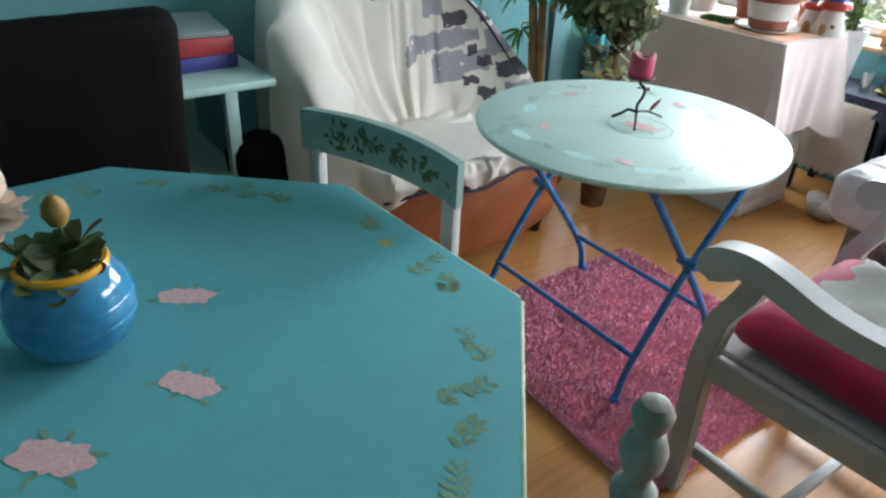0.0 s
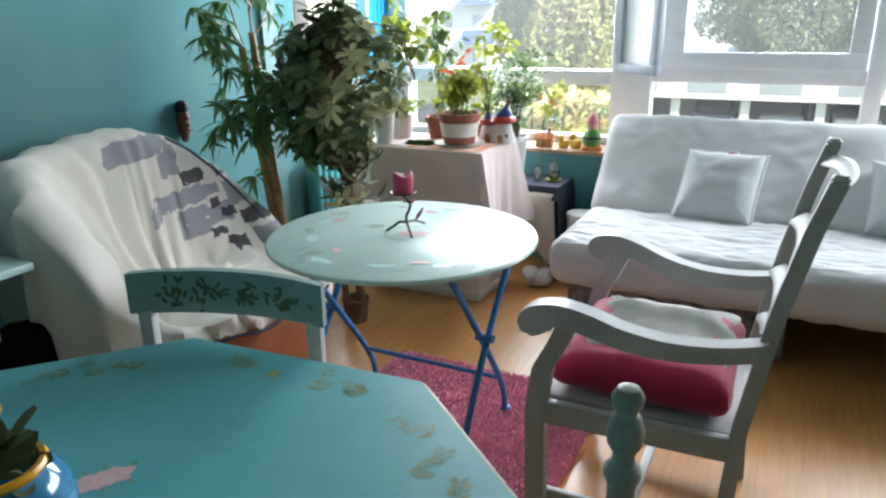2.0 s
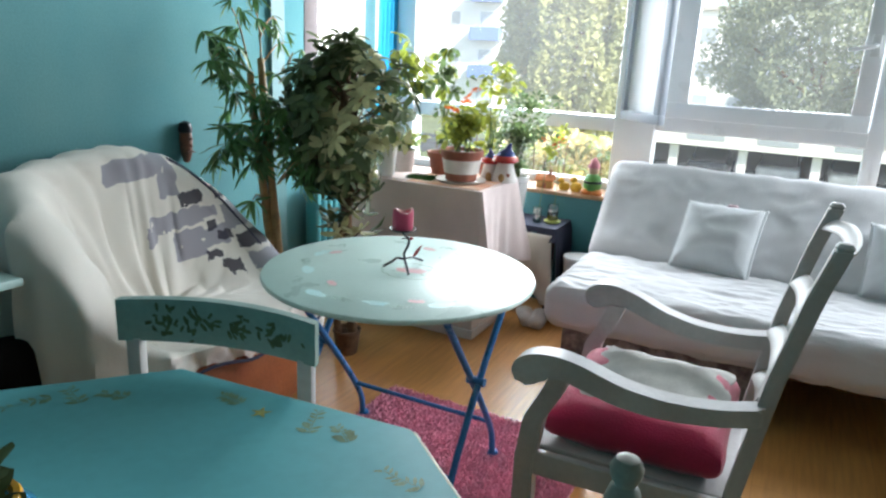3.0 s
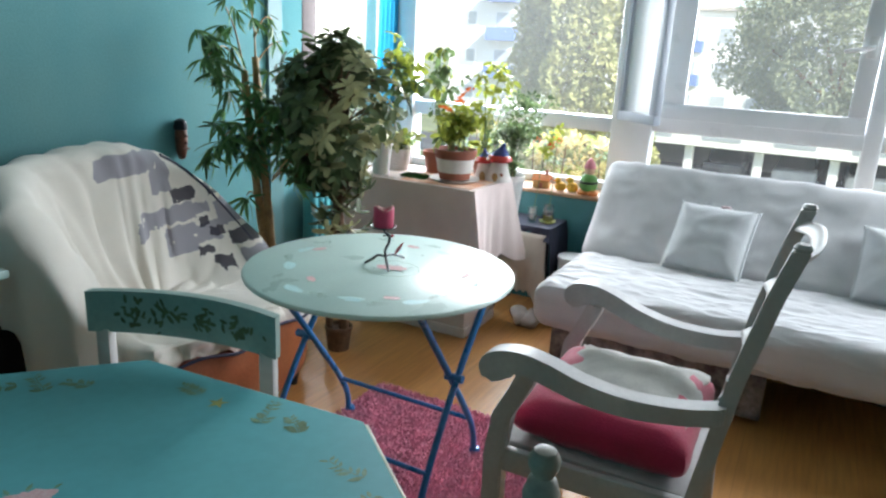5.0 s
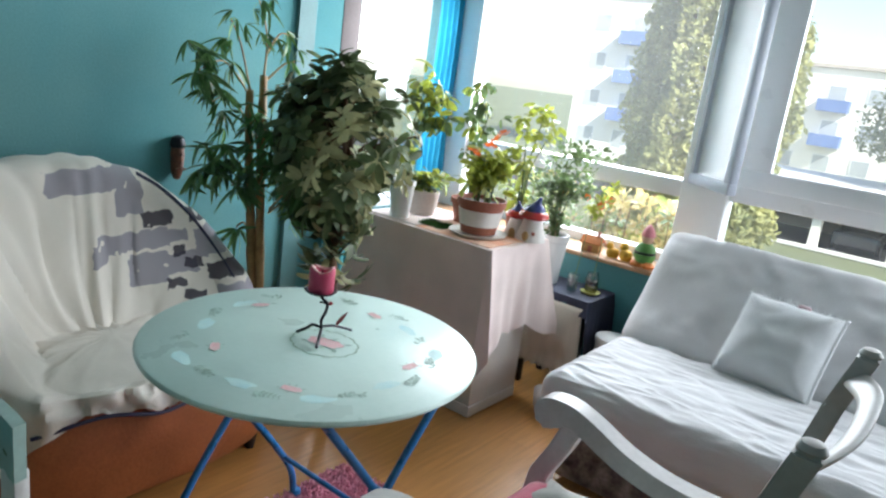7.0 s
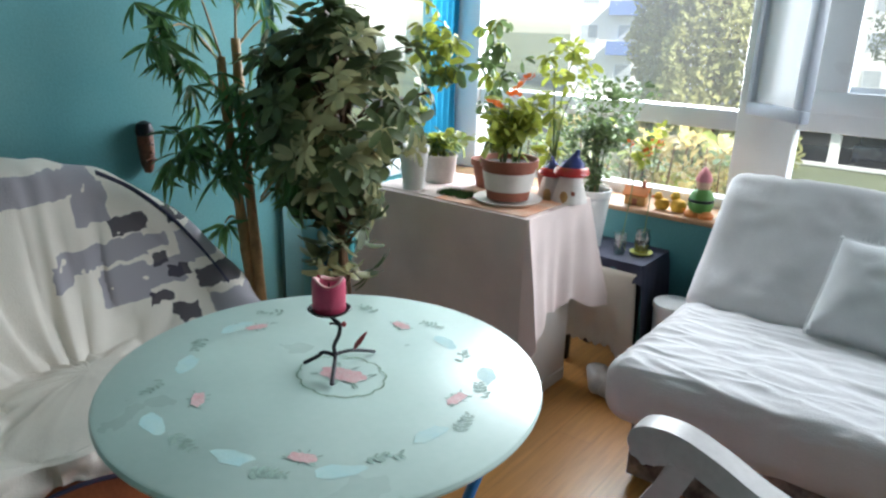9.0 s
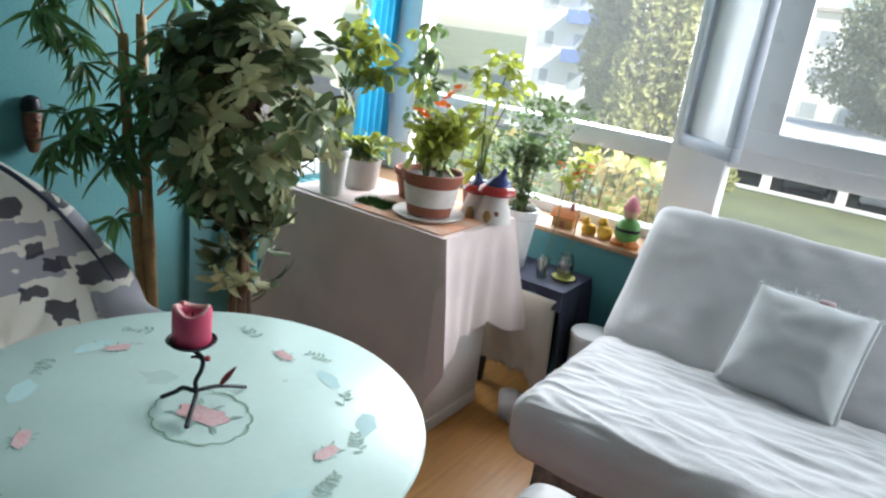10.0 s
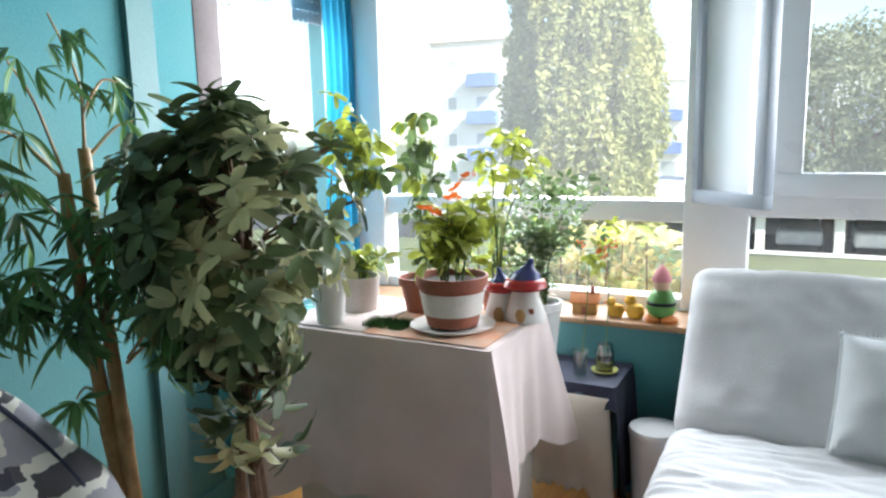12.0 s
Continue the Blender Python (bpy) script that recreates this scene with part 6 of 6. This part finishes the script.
# ---- small things ----
def small_things():
    g = thing("drinking_glass", (-0.225, 1.80, 0.513), 0, "empty clear drinking glass on the navy cloth", "glass")
    part("tumbler", lathe([(0, 0), (0.022, 0), (0.027, 0.085), (0.0255, 0.085), (0.021, 0.006), (0, 0.006)], 24), M_CLEAR, g)
    j = thing("glass_jar", (-0.155, 1.86, 0.513), 0, "glass jar with yellow oil and dark herbs, on a small dish", "jar")
    part("jar", lathe([(0, 0.006), (0.028, 0.006), (0.033, 0.02), (0.033, 0.075), (0.027, 0.088), (0.027, 0.10), (0.0255, 0.10), (0.0255, 0.088), (0.031, 0.073), (0.031, 0.02), (0.026, 0.009), (0, 0.009)], 24), M_CLEAR, j)
    part("oil", lathe([(0, 0.010), (0.029, 0.012), (0.030, 0.04), (0, 0.041)], 20), material("yellow_oil", (0.55, 0.42, 0.08), 0.2, vary=0.1), j, "yellow oil")
    part("herbs", lathe([(0, 0.041), (0.028, 0.042), (0.029, 0.062), (0, 0.066)], 16), M_SOIL, j, "dark herbs")
    part("dish", lathe([(0, 0), (0.04, 0), (0.048, 0.008), (0.046, 0.009), (0.038, 0.004), (0, 0.004)], 24), material("lime_dish", (0.5, 0.5, 0.12), 0.4), j, "yellow-green dish")
    for at, tip, seed in (((-0.225, 1.80), (-0.205, 1.83, 0.93), 2), ((-0.155, 1.86), (-0.15, 1.87, 0.96), 5)):
        rf = random.Random(seed)
        f = thing("cut_flower", (at[0], at[1], 0.56), 0, "thin cut stem with yellow-orange leaves standing in a glass", "flower", "stems in the glasses")
        e = Vector((tip[0] - at[0], tip[1] - at[1], tip[2] - 0.56))
        part("stem", tube(smooth_path([(0, 0, -0.035), tuple(e * 0.5 + Vector((0.006, 0, 0))), tuple(e)], 6), 0.0022, 6), M_LEAF_MID, f)
        for k in range(6):
            put("leafy_sprig", rf.choice(BRIGHT), f, Matrix.Translation(e + Vector((rf.gauss(0, 0.025), rf.gauss(0, 0.02), rf.gauss(0, 0.03)))) @ pose(0, 0, 0, rf.uniform(-50, 50), rf.uniform(-50, 50), rf.uniform(0, 360)) @ Matrix.Scale(0.55, 4))
        for k in range(2):
            put("flower", flower_me, f, Matrix.Translation(e + Vector((rf.gauss(0, 0.02), -0.01, rf.uniform(0.0, 0.03)))) @ pose(0, 0, 0, 40, 0, 0) @ Matrix.Scale(0.8, 4), "orange flower head")
    b = thing("white_bin", (0.035, 1.80, 0), 0, "small round white lidded bin between sofa and side table", "bin")
    part("body", lathe([(0, 0), (0.07, 0), (0.085, 0.34), (0, 0.341)], 28), M_CERAMIC, b)
    part("lid", lathe([(0.088, 0.34), (0.089, 0.352), (0.085, 0.362), (0.03, 0.368), (0, 0.369)], 28), M_CERAMIC, b)
    s = thing("cast_off_shoes", (-0.13, 1.60, 0), 0, "crumpled grey slippers on the floor by the side table", "slippers")
    for x, r in ((-0.04, 30), (0.03, 8)):
        part("slipper", cushion(0.09, 0.2, 0.06, 0.028, 8, 0.012, 0.006, 16, x), M_STONE_POT, s).matrix_basis = pose(x, 0, 0.032, 0, 0, r)
    m = thing("wall_carving", (X0 + 0.003, 0.455, 0.865), 0, "carved dark brown wooden mask hanging on the turquoise wall", "wall carving")
    carve = material("carved_wood", (0.20, 0.07, 0.035), 0.5, vary=0.35, scale=30, fine=90, bump=0.5)
    bm = lathe([(0, 0), (0.014, 0.006), (0.024, 0.04), (0.028, 0.10), (0.026, 0.135), (0, 0.136)], 20)
    part("face", bm, carve, m).location = (0.022, 0, 0)
    part("headdress", lathe([(0, 0.134), (0.029, 0.136), (0.031, 0.15), (0.024, 0.175), (0.01, 0.184), (0, 0.185)], 20, (0.022, 0, 0)), M_BLACK, m)
    for z, w in ((0.105, 0.012), (0.05, 0.02), (0.075, 0.008)):
        part("carved_ridge", tube([(0.049, -w, z), (0.054, 0, z + 0.006), (0.049, w, z)], 0.0045, 6), carve, m)
    part("hanger", box(0, 0.01, -0.006, 0.006, 0.08, 0.12), M_BLACK, m)


def vase():
    t = thing("ball_vase", (OX - 0.025, OY + 0.034, OZ + 0.004), 0, "round blue banded ceramic vase with a yellow rim", "vase")
    blue = material("blue_glaze_light", (0.045, 0.26, 0.46), 0.12, vary=0.25, scale=7, fine=40, bump=0.02, coat=0.5, tint=(0.02, 0.14, 0.28))
    prof = [(0.045, 0), (0.06, 0.003), (0.088, 0.03), (0.1005, 0.065), (0.1005, 0.07), (0.0995, 0.073), (0.1015, 0.077), (0.100, 0.10), (0.0975, 0.104), (0.0985, 0.108), (0.09, 0.135), (0.072, 0.155)]
    part("body", lathe([(0, 0)] + prof, 48), blue, t)
    part("rim", lathe([(0.072, 0.153), (0.074, 0.160), (0.070, 0.166), (0.062, 0.165), (0.058, 0.155), (0.06, 0.13), (0, 0.125)], 48), material("yellow_glaze", (0.75, 0.36, 0.02), 0.2, vary=0.1), t, "glossy yellow rim")
    t.scale = (0.82, 0.82, 0.82)
    rnd = random.Random(6)
    part("soil", lathe([(0, 0.135), (0.06, 0.135), (0.06, 0.13), (0, 0.13)], 24), M_SOIL, t)
    f = [rosette(6, 0.06, 0.035, 40, 0.15, rnd, M_LEAF_DARK, "vase_leaves") for _ in range(2)]
    for x, y, z in ((0.02, 0.01, 0.15), (-0.025, 0.02, 0.155), (0.0, -0.03, 0.15), (0.03, -0.02, 0.14), (0.0, 0.02, 0.175)):
        put("leafy_sprig", rnd.choice(f), t, pose(x, y, z, rnd.uniform(-25, 25), rnd.uniform(-25, 25), rnd.uniform(0, 360)))
    for x, y in ((-0.03, -0.03), (0.035, 0.01), (0.01, 0.04), (-0.04, 0.01)):
        part("pebble", lathe([(0, 0), (0.014, 0.005), (0.016, 0.014), (0.009, 0.024), (0, 0.026)], 12, (x, y, 0.133)), M_LINEN, t)
    bud = part("stem", tube(smooth_path([(0, 0.01, 0.14), (-0.005, 0.015, 0.19), (-0.002, 0.012, 0.225)], 4), 0.003, 6), M_LEAF_MID, t)
    part("bud", lathe([(0, 0.22), (0.012, 0.225), (0.021, 0.243), (0.018, 0.262), (0.006, 0.275), (0, 0.276)], 14, (-0.002, 0.012, 0)), material("golden_bud", (0.40, 0.22, 0.03), 0.6, vary=0.2), bud, "golden flower bud")
    st = part("stem", tube(smooth_path([(-0.03, -0.03, 0.14), (-0.07, -0.07, 0.19), (-0.085, -0.08, 0.235)], 5), 0.003, 6), M_LEAF_MID, t)
    petal = material("blush_petal", (0.82, 0.66, 0.54), 0.6, vary=0.1, scale=20, through_light=0.25)
    for ring, (n, le, up, z) in enumerate(((8, 0.048, -30, -0.004), (8, 0.05, -5, 0.0), (8, 0.052, 18, 0.002), (8, 0.052, 38, 0.004), (7, 0.05, 56, 0.006), (6, 0.046, 72, 0.008), (5, 0.04, 82, 0.010))):
        put("petal_ring", rosette(n, le, 0.056, up, -0.6, rnd, petal, "petal_ring"), t, pose(-0.085, -0.082, 0.235 + z, -25, 10, 20 * ring), "pale blush flower petals")
    lf = leaf_mesh("vase_leaf", [(pose(0, 0, 0, 0, 20, 0), 0.05, 0.024, 0.2, 0.3)], M_LEAF_DARK)
    for z, a in ((0.165, -100), (0.18, 60)):
        put("leaf", lf, t, pose(-0.075, -0.078, z, 0, 0, a))


small_things()
vase()


# ---- things outside ----
def clump_crown(name, count, place, size, material_, parent, seed):
    rnd = np.random.default_rng(seed)
    vs, fs = [], []
    k = 0
    while k < count:
        p = place(rnd)
        if p is None:
            continue
        n_ = rnd.normal(size=3)
        n_ /= np.linalg.norm(n_)
        u = np.cross(n_, rnd.normal(size=3))
        u /= np.linalg.norm(u)
        v = np.cross(n_, u)
        s = size * rnd.uniform(0.6, 1.4)
        o = len(vs)
        vs += [p - u * s, p - v * s * 0.5 + n_ * s * 0.2, p + u * s, p + v * s * 0.5 + n_ * s * 0.2]
        fs.append((o, o + 1, o + 2, o + 3))
        k += 1
    ob = data_part(name, vs, fs, material_, parent, smooth=False)
    ob["kind"] = "stuff"
    return ob


def outside():
    m1 = material("conifer_green", (0.46, 0.45, 0.19), 0.7, vary=0.25, scale=0.9, fine=9, bump=0, tint=(0.26, 0.30, 0.15), through_light=0.3)
    t = thing("conifer", (-3.75, 14.0, GZ), 0, "broad columnar conifer with yellow-green foliage behind the window", "tree")
    part("trunk", tube([(0, 0, 0), (0.05, 0, 3), (0, 0, 11)], [0.22, 0.16, 0.03], 10), M_TRUNK, t)
    for k in range(14):
        a, z = k * 2.4, 1.0 + 0.62 * k
        part("limb", tube(smooth_path([(0, 0, z), (0.6 * math.cos(a), 0.6 * math.sin(a), z + 0.7), (1.0 * math.cos(a), 1.0 * math.sin(a), z + 1.6)], 4), 0.035, 6), M_TRUNK, t)
    def place(r):
        z = r.uniform(0.8, 11.6)
        a = r.uniform(0, 2 * math.pi)
        R = 1.85 * (min(1, (z - 0.3) / 2.2) ** 0.6) * (max(0.0, 1 - ((z - 3.0) / 9.0) ** 2 if z > 3 else 1) ** 0.6)
        R *= 0.86 + 0.2 * noise.noise((3 * math.cos(a), 3 * math.sin(a), z * 0.9)) + 0.12 * noise.noise((7 * math.cos(a), 7 * math.sin(a), z * 2.2))
        R *= r.uniform(0.80, 1.03)
        return np.array((R * math.cos(a), R * math.sin(a), z))
    clump_crown("crown", 70000, place, 0.075, m1, t, 5)
    m2 = material("broadleaf_green", (0.30, 0.33, 0.20), 0.7, vary=0.25, scale=0.6, fine=7, bump=0, tint=(0.17, 0.20, 0.13), through_light=0.25)
    for x, y, rx, rz, zc, seed in ((1.5, 34.5, 5.3, 4.1, 5.5, 8), (12.5, 38.0, 4.0, 4.0, 5.6, 9)):
        t = thing("broadleaf_tree", (x, y, GZ), 0, "round dark green broadleaf tree on the lawn", "tree", "trees on the lawn")
        part("trunk", tube([(0, 0, 0), (0.1, 0, 2), (0, 0.1, zc)], [0.28, 0.2, 0.08], 10), M_TRUNK, t)
        for k in range(7):
            a = k * 0.9
            part("limb", tube(smooth_path([(0, 0, zc - 2), (rx * 0.4 * math.cos(a), rx * 0.4 * math.sin(a), zc - 0.6), (rx * 0.7 * math.cos(a), rx * 0.7 * math.sin(a), zc + 0.6)], 4), [0.1 - 0.006 * i for i in range(9)], 6), M_TRUNK, t)
        def place2(r, rx=rx, rz=rz, zc=zc, seed=seed):
            d = r.normal(size=3)
            d /= np.linalg.norm(d)
            k = 0.88 + 0.32 * noise.noise(Vector(d) * 2.2 + Vector((seed, 0, 0)))
            if noise.noise(Vector(d) * 5 + Vector((0, seed, 0))) < -0.42:
                return None
            k *= r.uniform(0.72, 1.04)
            return np.array((rx * d[0] * k, rx * d[1] * k, zc + rz * d[2] * k))
        clump_crown("crown", 26000, place2, 0.12, m2, t, seed)
    wall = material("white_render", (0.82, 0.82, 0.80), 0.8, vary=0.06, scale=0.3, fine=6)
    dark = material("far_glass", (0.42, 0.46, 0.50), 0.3, vary=0.1, scale=0.5)
    rail = material("blue_balcony", (0.12, 0.20, 0.45), 0.6, vary=0.1, scale=0.5)
    frame_m = M_PVC
    wide = {}
    for x, y, w, floors, turn in ((-20.0, 52.0, 14.0, 4, 8), (20.0, 56.0, 26.0, 3, -6), (-4.0, 66.0, 22.0, 3, 0)):
        t = thing("apartment_building", (x, y, GZ), turn, "white rendered apartment block with rows of windows and blue balconies", "building", "apartment blocks")
        h = 2.9 * floors + 0.8
        part("wall", box(-w / 2, w / 2, 0, 10, 0, h), wall, t, smooth=False)
        part("roof", box(-w / 2 - 0.3, w / 2 + 0.3, -0.3, 10.3, h, h + 0.35, 0.05), M_STONE_POT, t, smooth=False)
        for f in range(floors):
            for i in range(int(w / 3.0)):
                bx, bz = -w / 2 + 1.5 + 3.0 * i, 0.9 + 2.9 * f
                wi = part("window", box(bx - 0.75, bx + 0.75, -0.06, 0.0, bz, bz + 1.5), frame_m, t, smooth=False)
                part("window_pane", box(bx - 0.65, bx + 0.65, -0.075, -0.061, bz + 0.1, bz + 1.4), dark, wi, smooth=False)
                if i % 3 == 1 and f:
                    part("balcony", box(bx - 1.2, bx + 1.2, -1.2, -0.08, bz - 0.75, bz + 0.25), rail, t, smooth=False)
    cp = thing("carport", (0, 29.6, GZ + 0.03), 0, "long low white carport with square pillars beyond the lawn", "carport")
    part("roof", box(-12.4, 21.4, -0.3, 6.2, 1.56, 2.7, 0.03), wall, cp, smooth=False)
    part("back_wall", box(-12.3, 21.3, 5.9, 6.1, 0, 1.555), M_STONE_POT, cp, smooth=False)
    part("kerb", box(-12.4, 21.4, -0.25, 0.0, 0, 0.14, 0.02), wall, cp, smooth=False)
    for k in range(13):
        part("pillar", box(-12.2 + 2.77 * k, -11.85 + 2.77 * k, 0.02, 0.4, 0, 1.555, 0.015), wall, cp, smooth=False)
        if k < 12:
            part("vent", box(-11.5 + 2.77 * k, -10.0 + 2.77 * k, -0.32, -0.305, 1.85, 2.25), dark, cp, "dark vent strip", smooth=False)
    paints = [material("car_paint_" + n_, c, 0.25, vary=0.05, coat=0.5) for n_, c in (("white", (0.7, 0.7, 0.7)), ("dark", (0.03, 0.035, 0.05)), ("silver", (0.4, 0.42, 0.45)))]
    for k, x in enumerate((-7.9, -2.35, 0.45, 3.2, 6.1, 11.6)):
        t = thing("car", (x, 32.4, GZ + 0.03), 90, ("white", "dark grey", "silver")[k % 3] + " car parked under the carport", "car", "parked cars")
        bm = bmesh.new()
        add_box(bm, -2.1, 2.1, -0.85, 0.85, 0.28, 0.85, 0.12, 3)
        part("body", bm, paints[k % 3], t)
        bm = bmesh.new()
        add_box(bm, -1.3, 1.0, -0.76, 0.76, 0.84, 1.42, 0.0)
        for v in bm.verts:
            if v.co.z > 1.2:
                v.co.x *= 0.72
                v.co.y *= 0.86
        bmesh.ops.bevel(bm, geom=list(bm.edges), offset=0.06, segments=2, affect="EDGES")
        part("cabin", bm, M_ROAD, t)
        part("roof", box(-0.9, 0.68, -0.62, 0.62, 1.40, 1.45, 0.02), paints[k % 3], t)
        for sx in (-1.3, 1.3):
            for sy in (-0.8, 0.8):
                wh = part("wheel", tube([(sx, sy - 0.09, 0.31), (sx, sy + 0.09, 0.31)], 0.31, 18), M_BLACK, t)
                part("rim", tube([(sx, sy - 0.10, 0.31), (sx, sy + 0.10, 0.31)], 0.19, 14), paints[2], wh)


outside()
